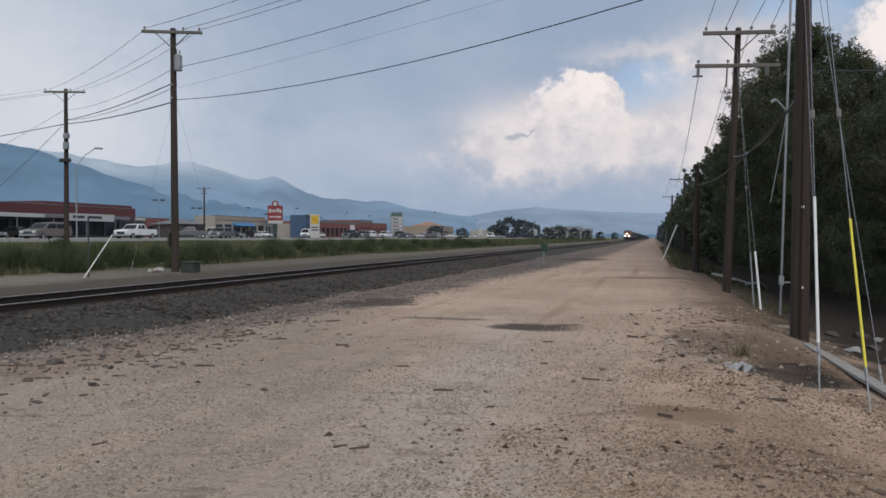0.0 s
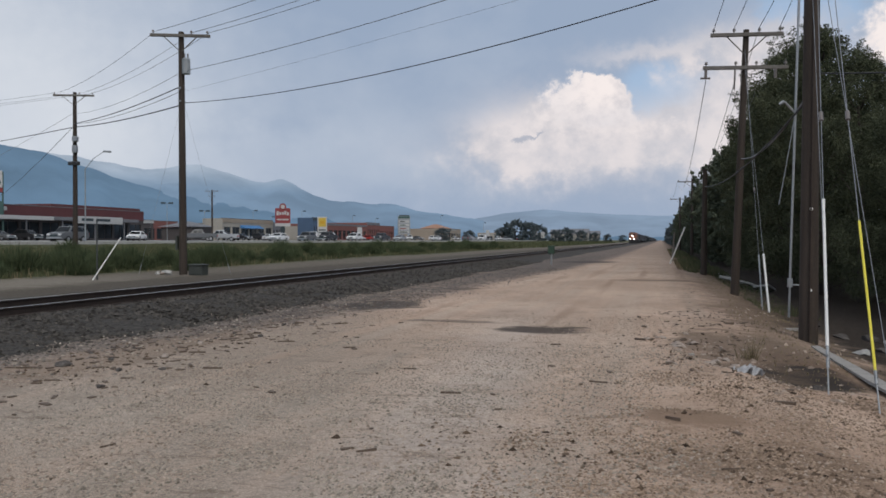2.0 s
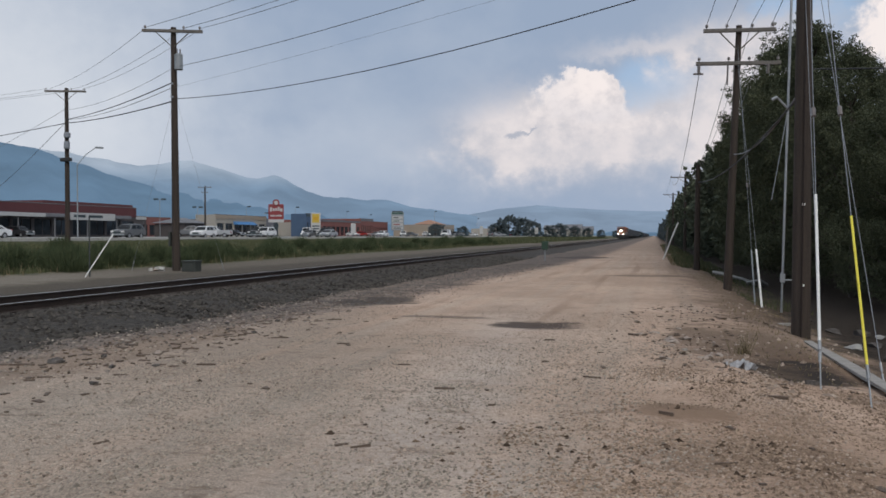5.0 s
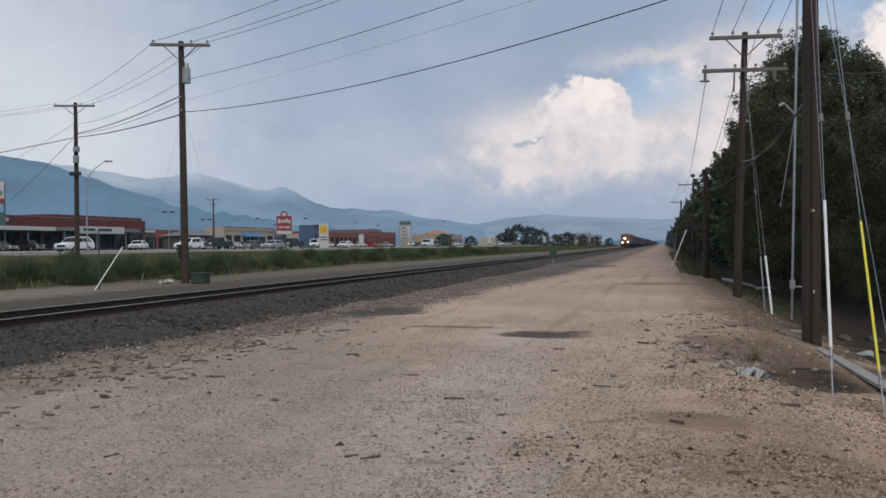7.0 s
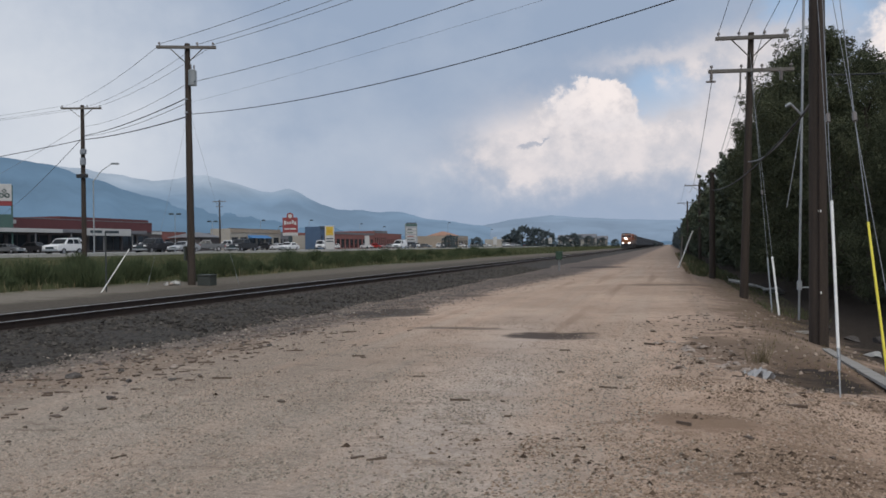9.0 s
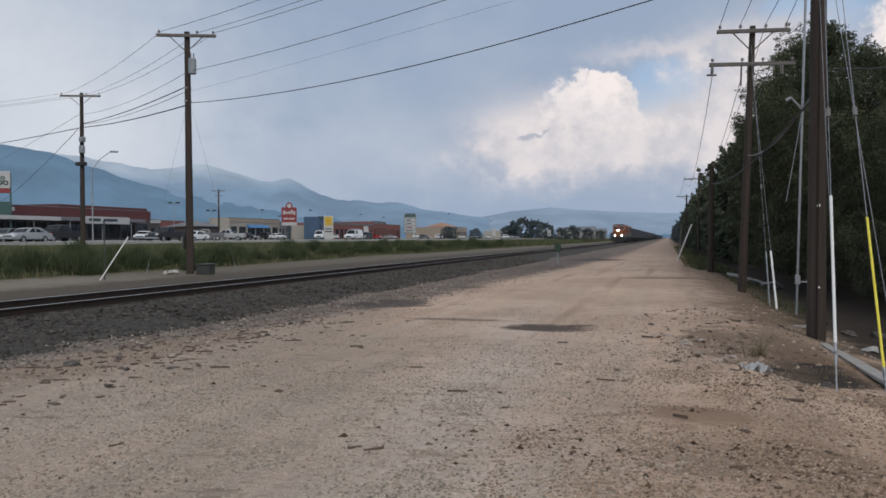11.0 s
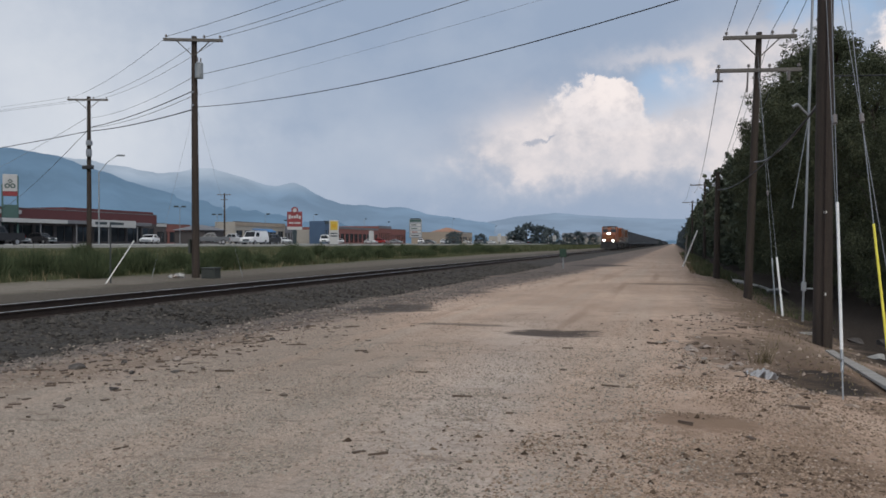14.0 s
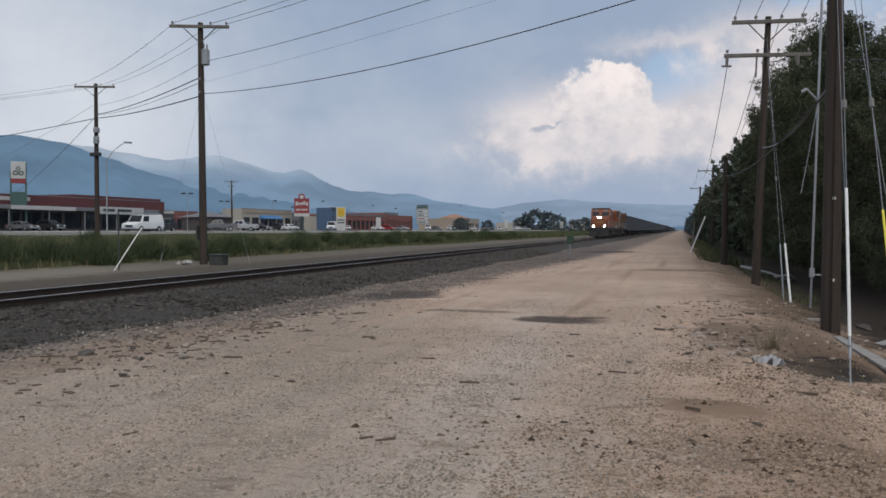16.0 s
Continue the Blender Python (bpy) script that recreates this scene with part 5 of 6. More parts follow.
    # denser drifts of small stones washed out of the lane
    for name, drifts, mat, label in (
            ("grey_gravel_drift", ((-2.1, 8.3, 0.6, 1.1, 4200), (-1.75, 4.9, 0.5, 0.5, 4200), (-4.2, 6.6, 0.8, 0.7, 3600), (-3.2, 5.3, 0.5, 0.4, 2200)), PEBBLE_GREY, "patches of crushed grey gravel on the lane"),
            ("brown_gravel_drift", ((0.55, 6.6, 0.7, 0.5, 4200), (0.0, 9.2, 0.7, 1.2, 3600), (0.2, 5.2, 0.6, 0.4, 3600), (1.0, 5.6, 0.4, 0.4, 2200)), PEBBLE_BROWN, "patches of coarse brown gravel on the lane"),
            ("dark_clod_drift", ((0.55, 6.3, 0.8, 0.35, 420), (1.1, 5.6, 0.5, 0.5, 260), (-1.0, 6.6, 1.0, 0.5, 160), (1.2, 9.4, 0.6, 0.9, 260), (0.5, 12.4, 0.5, 1.2, 300), (-7.6, 10.0, 0.8, 1.6, 380)), CLOD, "dark clods of earth and bark on the lane")):
        p = []
        for x0, y0, a, b, n in drifts:
            x, y = rng.normal(x0, a, n), rng.normal(y0, b, n)
            p += [(i, j, height(i, j)) for i, j in zip(x, y) if noise.noise((i * 2.2, j * 1.7, 6)) > -0.12]
        p = np.array(p)
        s = 0.005 + (0.034 if "clod" in name else 0.014) * rng.uniform(0, 1, len(p)) ** 2
        tagged(new(name, rocks_mesh(name, p, s, mat, rng)), label, "gravel", kind="stuff")


build_stones()
# ---- the commercial strip ----
REDWALL = surface("dark_red_cladding", (0.088, 0.030, 0.032), (0.135, 0.044, 0.044), 0.6, 0.7, 0.1)
DARKFRONT = surface("brown_shopfront", (0.05, 0.043, 0.042), (0.10, 0.088, 0.085), 0.8, 0.7, 0.1)
TANWALL = surface("tan_stucco", (0.27, 0.225, 0.175), (0.36, 0.30, 0.24), 0.5, 0.9, 0.2)
CREAM = surface("cream_stucco", (0.30, 0.275, 0.235), (0.40, 0.37, 0.32), 0.5, 0.9, 0.2)
BLUEWALL = surface("blue_cladding", (0.052, 0.088, 0.15), (0.078, 0.125, 0.20), 0.5, 0.6, 0.1)
BLUEAWN = surface("blue_awning", (0.05, 0.16, 0.36), (0.08, 0.23, 0.46), 1, 0.7, 0.1)
BRICKRED = surface("red_brick_wall", (0.17, 0.07, 0.06), (0.25, 0.105, 0.09), 0.5, 0.9, 0.2)
ROOFTILE = surface("terracotta_roof", (0.28, 0.15, 0.10), (0.38, 0.22, 0.15), 1, 0.8, 0.2)
ROOFGREY = surface("grey_roofing", (0.12, 0.12, 0.13), (0.20, 0.20, 0.21), 0.5, 0.8, 0.2)
SIGNWHITE = shade("sign_white", (0.44, 0.435, 0.42), 0.5)
SIGNRED = shade("sign_red", (0.22, 0.036, 0.038), 0.5)
SIGNGREEN = shade("sign_green", (0.045, 0.095, 0.085), 0.5)
SIGNYELLOW = shade("sign_yellow", (0.52, 0.36, 0.05), 0.5)
SIGNDARK = shade("sign_dark", (0.03, 0.045, 0.05), 0.4)


def shop(x, y0, y1, depth, h, wall, label, z=1.6, band=None, band_h=0.8, bays=6, roof=ROOFGREY, opening=0.62, awning=None):
    """A low shop whose front faces the road (+x) from y0 to y1."""
    L = y1 - y0
    s = thing("shop_building", label, "building", pose(x, y0, z), "commercial strip")
    sill, head = 0.35, h * opening
    fr = bmesh.new()
    box(fr, -0.35, 0, 0, L, head, h)
    box(fr, -0.35, 0, 0, L, -0.3, sill)
    step = L / bays
    for k in range(bays + 1):
        w = 0.35
        yc = min(max(k * step, w), L - w)
        box(fr, -0.33, -0.02, yc - w, yc + w, sill, head)
    part("front_wall", fr, wall, s)
    part("side_wall", boxes((-depth, -0.36, 0, 0.3, -0.3, h), (-depth, -0.36, L - 0.3, L, -0.3, h), (-depth, -depth + 0.3, 0.31, L - 0.31, -0.3, h)), wall, s)
    part("roof", boxes((-depth + 0.31, -0.36, 0.31, L - 0.31, h - 0.5, h - 0.3)), roof, s)
    part("coping", boxes((-0.4, 0.06, -0.05, L + 0.05, h, h + 0.12), bevel=0.02), roof, s)
    if band:
        part("fascia", boxes((0.01, 0.14, 0.1, L - 0.1, h - band_h, h - 0.05), bevel=0.01), band, s)
    for k in range(bays):
        a, b = k * step + 0.37, (k + 1) * step - 0.37
        w = part("window", boxes((-0.24, -0.18, a, b, sill, head)), GLASS, s)
        part("window_frame", boxes((-0.18, -0.12, a, b, sill, sill + 0.08), (-0.18, -0.12, a, b, head - 0.08, head), (-0.18, -0.12, (a + b) / 2 - 0.05, (a + b) / 2 + 0.05, sill + 0.08, head - 0.08)), DARKFRONT, w)
    if awning:
        a0, a1, mat = awning
        aw = bmesh.new()
        vs = [aw.verts.new(p) for p in ((0.0, a0, head + 0.5), (1.4, a0, head - 0.25), (0.0, a0, head - 0.25), (0.0, a1, head + 0.5), (1.4, a1, head - 0.25), (0.0, a1, head - 0.25))]
        for f in ((0, 1, 4, 3), (0, 2, 1), (3, 4, 5), (2, 5, 4, 1)):
            aw.faces.new([vs[i] for i in f])
        part("awning", aw, mat, s, "blue fabric awning")
    return s


# long dark red store with a pale fascia sign and a canopy
red = shop(-98, 84, 138.5, 26, 5.6, DARKFRONT, "long low dark red store with a brown glazed front", bays=12, opening=0.55, band=REDWALL, band_h=1.75)
part("canopy", boxes((0.02, 2.2, 0.5, 50, 3.35, 3.95), bevel=0.05), ROOFGREY, red, "grey canopy over the shopfront")
for y in (6, 14, 22, 30, 38, 46):
    part("canopy_post", rods(((1.9, y, -0.3), (1.9, y, 3.3), 0.12), n=8), ROOFGREY, red)
sg = part("fascia_sign", boxes((2.22, 2.36, 32.5, 45, 2.95, 4.2), bevel=0.03), SIGNWHITE, red, "white fascia sign with dark lettering")
for a, b in ((34.0, 37.0), (37.8, 41.5)):
    part("lettering", boxes((2.37, 2.39, a, b, 3.4, 3.85)), SIGNDARK, sg)
sg = part("fascia_sign", boxes((2.22, 2.34, 14, 27.5, 3.3, 3.9), bevel=0.03), SIGNWHITE, red, "long white fascia sign")
part("roof_sign", boxes((0.02, 0.16, 12, 20, 4.7, 5.3), bevel=0.02), SIGNWHITE, red, "white parapet sign")
part("roof_step", boxes((-20, -0.4, 30, 54, 5.4, 6.2)), REDWALL, red)
shop(-112, 143, 162, 18, 4.6, DARKFRONT, "brown low shop beside the red store", bays=5, band=SIGNWHITE, band_h=0.7)
shop(-124, 166, 190, 15, 5.0, BRICKRED, "small red shop behind the car park", bays=5)
hut = shop(-92, 146, 154, 7, 2.7, DARKFRONT, "small brown kiosk with a shingled hip roof", bays=3)
rf = bmesh.new()
vs = [rf.verts.new(p) for p in ((0.6, -0.6, 2.84), (0.6, 8.6, 2.84), (-7.6, 8.6, 2.84), (-7.6, -0.6, 2.84), (-3.5, 3, 4.0), (-3.5, 5, 4.0))]
for f in ((0, 1, 5, 4), (1, 2, 5), (2, 3, 4, 5), (3, 0, 4)):
    rf.faces.new([vs[i] for i in f])
part("hip_roof", rf, ROOFGREY, hut, "grey shingled hip roof")
shop(-95, 163, 187.5, 5, 5.0, CREAM, "long cream stucco store with a blue awning", bays=6, band=TANWALL, band_h=0.9, awning=(8.0, 17.5, BLUEAWN))
shop(-98, 188, 198.5, 20, 4.6, ROOFGREY, "grey low store beside the cream one", bays=6)
blue = shop(-91, 203, 207, 4.5, 6.2, BLUEWALL, "tall blue clad store", bays=2, band=SIGNDARK)
shop(-94, 210, 219, 14, 4.0, CREAM, "cream store beside the blue one", bays=4)
shop(-96, 222, 258, 22, 5.0, BRICKRED, "long red brick store", bays=10, band=ROOFGREY, band_h=0.5)
shop(-96, 258.3, 271, 20, 6.0, BRICKRED, "red brick store with a raised dark parapet", bays=6, band=ROOFGREY)
shop(-97, 271.5, 290, 24, 5.2, BRICKRED, "long red brick shop row", bays=9)
tan = shop(-80, 293, 318, 12, 4.4, TANWALL, "tan stucco restaurant with arched openings", bays=6, band=CREAM, band_h=0.6)
rf = bmesh.new()
vs = [rf.verts.new(p) for p in ((0.8, 3, 4.53), (0.8, 16, 4.53), (-9, 16, 4.53), (-9, 3, 4.53), (-4, 7, 6.2), (-4, 12, 6.2))]
for f in ((0, 1, 5, 4), (1, 2, 5), (2, 3, 4, 5), (3, 0, 4)):
    rf.faces.new([vs[i] for i in f])
part("hip_roof", rf, ROOFTILE, tan, "terracotta hip roof")
shop(-86, 330, 350, 14, 4.8, TANWALL, "tan low store farther along the road", bays=6)
shop(-82, 420, 450, 12, 4.0, CREAM, "pale low store far along the road", bays=8)
for k, (u, d, w, h) in enumerate(((-6.6, 560, 18, 5), (-5.7, 600, 16, 6), (-4.8, 640, 14, 5))):
    hs = thing("house", "small pale house among distant trees", "house", pose(d * math.sin(radians(u)), d * math.cos(radians(u)), 1.0), "far houses")
    part("wall", boxes((-w / 2, w / 2, 0, 10, 0, h)), CREAM, hs)
    part("roof", prism([(-0.6, h), (5, h + 3), (10.6, h)], -w / 2 - 0.5, w / 2 + 0.5), ROOFGREY, hs)
    for q in (-0.3, 0, 0.3):
        part("window", boxes((q * w - 0.9, q * w + 0.9, -0.05, 0.0, h * 0.4, h * 0.7)), GLASS, hs)


# ---- signs and lamp posts ----
def facing(x, y, z):
    """Pose of a panel that shows its -y face square to the viewer."""
    return pose(x, y, z, 0, 0, -math.degrees(math.atan2(x, y)))


def at(u, d, z):
    return (d * math.sin(radians(u)), d * math.cos(radians(u)), z)


def green_pole_sign():
    s = thing("pylon_sign", "tall green pylon sign with a white emblem panel", "sign", facing(*at(-43.9, 140, 2.2)))
    part("leg", boxes((-1.15, -0.9, -0.15, 0.15, 0, 8.5), (0.9, 1.15, -0.15, 0.15, 0, 9.8)), SIGNGREEN, s)
    part("base_panel", boxes((-1.0, 1.0, -0.2, 0.2, 2.6, 5.4), bevel=0.05), SIGNGREEN, s)
    pn = part("emblem_panel", boxes((-1.0, 1.0, -0.3, 0.3, 7.4, 10.0), bevel=0.05), SIGNWHITE, s)
    part("red_band", boxes((-1.0, 1.0, -0.32, 0.32, 6.7, 7.38), bevel=0.03), SIGNRED, s)
    for dx, dz in ((-0.38, 8.25), (0.38, 8.25), (0.0, 8.95)):
        bm = bmesh.new()
        n = 4 if dz > 8.5 else 14
        outer = [bm.verts.new((dx + 0.38 * math.cos(math.tau * k / n), -0.33, dz + 0.38 * math.sin(math.tau * k / n))) for k in range(n)]
        inner = [bm.verts.new((dx + 0.19 * math.cos(math.tau * k / n), -0.33, dz + 0.19 * math.sin(math.tau * k / n))) for k in range(n)]
        for k in range(n):
            bm.faces.new((outer[k], outer[(k + 1) % n], inner[(k + 1) % n], inner[k]))
        bmesh.ops.solidify(bm, geom=bm.faces[:], thickness=0.03)
        part("emblem_ring", bm, SIGNGREEN, pn)


def red_pole_sign():
    s = thing("pole_sign", "red and white restaurant pole sign", "sign", facing(*at(-26.2, 205, 1.6)))
    part("pole", boxes((-0.45, 0.45, -0.3, 0.3, 0, 4.4)), SIGNDARK, s)
    pn = part("panel", boxes((-1.85, 1.85, -0.35, 0.35, 4.2, 8.0), bevel=0.08), SIGNRED, s)
    part("lower_panel", boxes((-1.85, 1.85, -0.4, 0.4, 3.5, 4.25), bevel=0.05), SIGNWHITE, s)
    for k, (a, b, lo, hi) in enumerate(((-1.5, -0.95, 6.2, 7.2), (-0.8, -0.35, 6.35, 6.95), (-0.2, 0.25, 6.35, 7.0), (0.4, 0.85, 6.4, 7.3), (1.0, 1.5, 6.2, 7.0), (-1.4, -0.3, 5.0, 5.35), (-0.1, 1.4, 5.0, 5.35))):
        part("lettering", boxes((a, b, -0.38, -0.36, lo, hi)), SIGNWHITE, pn)
    part("emblem", rods(((0, -0.35, 8.35), (0, 0.35, 8.35), 0.85), n=18), SIGNRED, s, "round red emblem")
    part("emblem_face", rods(((0, -0.38, 8.35), (0, -0.36, 8.35), 0.5), n=16), SIGNWHITE, s)
    part("arrow_panel", boxes((-0.55, 0.55, -0.38, 0.38, 2.3, 3.2), bevel=0.05), SIGNDARK, s)


def yellow_sign():
    s = thing("monument_sign", "white pylon sign with a yellow panel", "sign", facing(*at(-23.5, 215, 1.6)))
    part("frame", boxes((-1.25, 1.25, -0.25, 0.25, 0, 6.2), bevel=0.05), SIGNWHITE, s)
    pn = part("panel", boxes((-0.95, 0.95, -0.28, -0.2, 3.6, 5.9), bevel=0.02), SIGNYELLOW, s, "yellow panel")
    part("emblem", boxes((-0.6, 0.6, -0.31, -0.285, 4.3, 5.1)), surface("amber", (0.45, 0.25, 0.02), (0.6, 0.35, 0.03), 3), pn)
    part("lettering", boxes((-0.9, 0.9, -0.28, -0.26, 2.6, 2.9), (-0.9, 0.9, -0.28, -0.26, 1.9, 2.2)), SIGNDARK, s)


def tenant_sign():
    s = thing("tenant_sign", "grey pylon sign with white tenant panels and a green top", "sign", facing(*at(-17.8, 300, 1.6)))
    part("frame", boxes((-2.3, 2.3, -0.5, 0.5, 2.2, 9.0), bevel=0.1), GREYMETAL, s)
    part("base", boxes((-1.5, 1.5, -0.35, 0.35, 0, 2.2), bevel=0.05), TANWALL, s, "tan stucco base")
    part("top", boxes((-2.1, 2.1, -0.55, 0.55, 8.0, 8.9), bevel=0.1), SIGNGREEN, s)
    part("cap", boxes((-1.9, 1.9, -0.5, 0.5, 9.0, 9.35), bevel=0.05), SIGNDARK, s)
    for k, m_ in enumerate((SIGNDARK, SIGNRED, SIGNGREEN, SIGNDARK)):
        part("tenant_panel", boxes((-1.9, 1.9, -0.56, -0.51, 2.6 + 1.3 * k, 3.5 + 1.3 * k)), SIGNWHITE, s)
        part("lettering", boxes((-1.5, 1.2 - 0.3 * k, -0.59, -0.57, 2.85 + 1.3 * k, 3.2 + 1.3 * k)), m_, s)


green_pole_sign(), red_pole_sign(), yellow_sign(), tenant_sign()
for u, d, h in ((-8.55, 330, 4.2), (-8.05, 330, 3.6), (-11.9, 340, 4.4), (-20.9, 240, 4.0)):
    s = thing("roadside_sign", "small white roadside panel sign on a post", "sign", facing(*at(u, d, 1.4)), "roadside signs")
    part("post", boxes((-0.12, 0.12, -0.1, 0.1, 0, 1.2)), SIGNDARK, s)
    part("panel", boxes((-0.7, 0.7, -0.12, 0.12, 1.1, h), bevel=0.03), SIGNWHITE, s)


def lamp_post(u, d, h, label="slim grey car park lamp post", twin=True, arm=False):
    x, y, _ = at(u, d, 0)
    s = thing("lamp_post", label, "lamp post", facing(x, y, 1.55), "lamp posts")
    bm = bmesh.new()
    cyl(bm, (0, 0, 0), (0, 0, h), 0.07, 0.045, 8)
    part("pole", bm, GREYMETAL, s)
    if arm:
        part("arm", tube([(0, 0, h - 0.1), (0.7, 0, h + 0.9), (1.6, 0, h + 1.6)], 0.035, 6), GREYMETAL, s)
        part("lamp_head", boxes((1.5, 2.2, -0.12, 0.12, h + 1.5, h + 1.66), bevel=0.04), GREYMETAL, s)
    else:
        for sx in ((-1, 1) if twin else (1,)):
            part("lamp_head", boxes((sx * 0.7 - 0.45, sx * 0.7 + 0.45, -0.25, 0.25, h - 0.05, h + 0.25), bevel=0.05), SIGNDARK, s)
            part("arm", rods(((0, 0, h - 0.1), (sx * 0.5, 0, h + 0.05), 0.04), n=6), GREYMETAL, s)


lamp_post(-38.8, 80, 6.6, "tall pale street lamp with a long arm", arm=True)
for u, d, h in ((-33.8, 170, 7.4), (-31.4, 190, 6.6), (-24.9, 240, 8.5), (-28.2, 210, 7.5), (-21.4, 330, 10), (-15.2, 360, 11), (-19.8, 300, 8), (-27.0, 230, 6.5), (-12.2, 420, 9), (-8.7, 430, 8)):
    lamp_post(u, d, h, twin=d < 200)


# ---- vehicles ----
PAINT = {
    "white": surface("white_car_paint", (0.66, 0.66, 0.66), (0.80, 0.80, 0.79), 1, 0.3, 0.0),
    "silver": surface("silver_car_paint", (0.36, 0.37, 0.38), (0.48, 0.49, 0.50), 1, 0.3, 0.0, 0.3),
    "black": surface("black_car_paint", (0.02, 0.02, 0.022), (0.04, 0.04, 0.044), 1, 0.3, 0.0),
    "grey": surface("grey_car_paint", (0.10, 0.105, 0.11), (0.15, 0.155, 0.16), 1, 0.3, 0.0),
    "brown": surface("taupe_car_paint", (0.14, 0.12, 0.11), (0.20, 0.175, 0.16), 1, 0.3, 0.0),
    "red": surface("red_car_paint", (0.30, 0.03, 0.03), (0.42, 0.05, 0.045), 1, 0.3, 0.0),
    "blue": surface("blue_car_paint", (0.04, 0.08, 0.17), (0.07, 0.12, 0.24), 1, 0.3, 0.0),
}
# kind: length, width, lower body outline, cabin outline (y from the nose, z)
CARS = {
    "sedan": (4.7, 1.82, ((0.1, 0.35), (0.0, 0.62), (0.25, 0.78), (1.35, 0.95), (3.9, 1.0), (4.65, 0.92), (4.7, 0.5), (4.5, 0.32)), ((1.3, 0.94), (2.1, 1.42), (3.2, 1.45), (4.1, 0.98))),
    "suv": (4.8, 1.92, ((0.1, 0.40), (0.0, 0.75), (0.2, 0.98), (1.3, 1.08), (4.7, 1.12), (4.8, 0.6), (4.65, 0.40)), ((1.25, 1.06), (2.0, 1.68), (3.9, 1.74), (4.65, 1.10))),
    "minivan": (5.1, 1.98, ((0.1, 0.35), (0.0, 0.70), (0.25, 0.92), (1.2, 1.08), (5.0, 1.12), (5.1, 0.6), (4.9, 0.35)), ((1.05, 1.04), (2.0, 1.68), (4.5, 1.76), (5.02, 1.10))),
    "pickup": (5.8, 2.0, ((0.1, 0.50), (0.0, 0.85), (0.15, 1.12), (1.6, 1.2), (5.75, 1.22), (5.8, 0.6), (5.6, 0.50)), ((1.55, 1.18), (2.3, 1.82), (3.4, 1.86), (3.75, 1.20))),
    "van": (5.7, 2.02, ((0.1, 0.42), (0.0, 0.80), (0.2, 1.05), (1.15, 1.20), (5.65, 1.25), (5.7, 0.6), (5.5, 0.42)), ((1.05, 1.16), (1.75, 2.02), (5.5, 2.10), (5.68, 1.22))),
}


def vehicle(kind, colour, label):
    length, width, lower, cabin = CARS[kind]
    short = {"suv": 0.88, "van": 0.92}.get(kind, 1.0)
    length, lower, cabin = length * short, [(y * short, z) for y, z in lower], [(y * short, z) for y, z in cabin]
    v = thing({"suv": "suv_car", "sedan": "sedan_car", "minivan": "minivan", "pickup": "pickup_truck", "van": "cargo_van"}[kind], label, "van" if "van" in kind else "truck" if kind == "pickup" else "car", group="road vehicles")
    body = prism(lower, -width / 2, width / 2)
    bmesh.ops.bevel(body, geom=body.edges[:], offset=0.07, segments=2, affect="EDGES")
    bd = part("body", body, PAINT[colour], v)
    cb = prism(cabin, -width / 2 + 0.06, width / 2 - 0.06)
    for q in cb.verts:
        if q.co.z > 1.3:
            q.co.x *= 0.84
    top = part("cabin", cb, PAINT[colour], v)
    (ya, za), (yb, zb), (yc, zc), (yd, zd) = cabin

    def pane(name, pts):
        bm = bmesh.new()
        bm.faces.new([bm.verts.new(p) for p in pts])
        bmesh.ops.solidify(bm, geom=bm.faces[:], thickness=0.012)
        part(name, bm, GLASS, top)

    w0, w1 = width / 2 - 0.16, (width / 2 - 0.06) * 0.84 - 0.08
    o = 0.02
    pane("windscreen", [(-w0, ya + 0.06 - o, za + 0.05 + o), (w0, ya + 0.06 - o, za + 0.05 + o), (w1, yb - 0.06 - o, zb - 0.07 + o), (-w1, yb - 0.06 - o, zb - 0.07 + o)])
    pane("rear_window", [(-w0, yd - 0.08 + o, zd + 0.12 + o), (w0, yd - 0.08 + o, zd + 0.12 + o), (w1, yc + 0.05 + o, zc - 0.08 + o), (-w1, yc + 0.05 + o, zc - 0.08 + o)])
    xb, xt = width / 2 - 0.06, (width / 2 - 0.06) * 0.84
    cuts = (0.0, 0.32) if kind == "van" else (0.0, 0.5) if kind == "pickup" else (0.0, 0.42, 0.82)
    for sx in (-1, 1):
        for a, b in zip(cuts, (*cuts[1:], 1.0 if kind == "pickup" else 0.98) if kind != "van" else (0.30,)):
            def lerp(p, q, s):
                return p + (q - p) * s
            lo0, lo1 = lerp(ya + 0.25, yd - 0.2, a) + 0.04, lerp(ya + 0.25, yd - 0.2, b) - 0.04
            hi0, hi1 = lerp(yb + 0.05, yc - 0.05, a) + 0.04, lerp(yb + 0.05, yc - 0.05, b) - 0.04
            f0, f1 = 0.12, 0.84
            pane("side_window", [(sx * (lerp(xb, xt, f0) + 0.015), lerp(lo0, hi0, f0), lerp(za, zb, f0)), (sx * (lerp(xb, xt, f0) + 0.015), lerp(lo1, hi1, f0), lerp(za, zb, f0)),
                                 (sx * (lerp(xb, xt, f1) + 0.015), lerp(lo1, hi1, f1), lerp(za, zb, f1)), (sx * (lerp(xb, xt, f1) + 0.015), lerp(lo0, hi0, f1), lerp(za, zb, f1))])
        nose_z = lower[1][1]
        part("headlamp", boxes((sx * (width / 2 - 0.28) - 0.2, sx * (width / 2 - 0.28) + 0.2, -0.015, 0.12, nose_z - 0.02, nose_z + 0.16), bevel=0.02), LAMPCLEAR, bd)
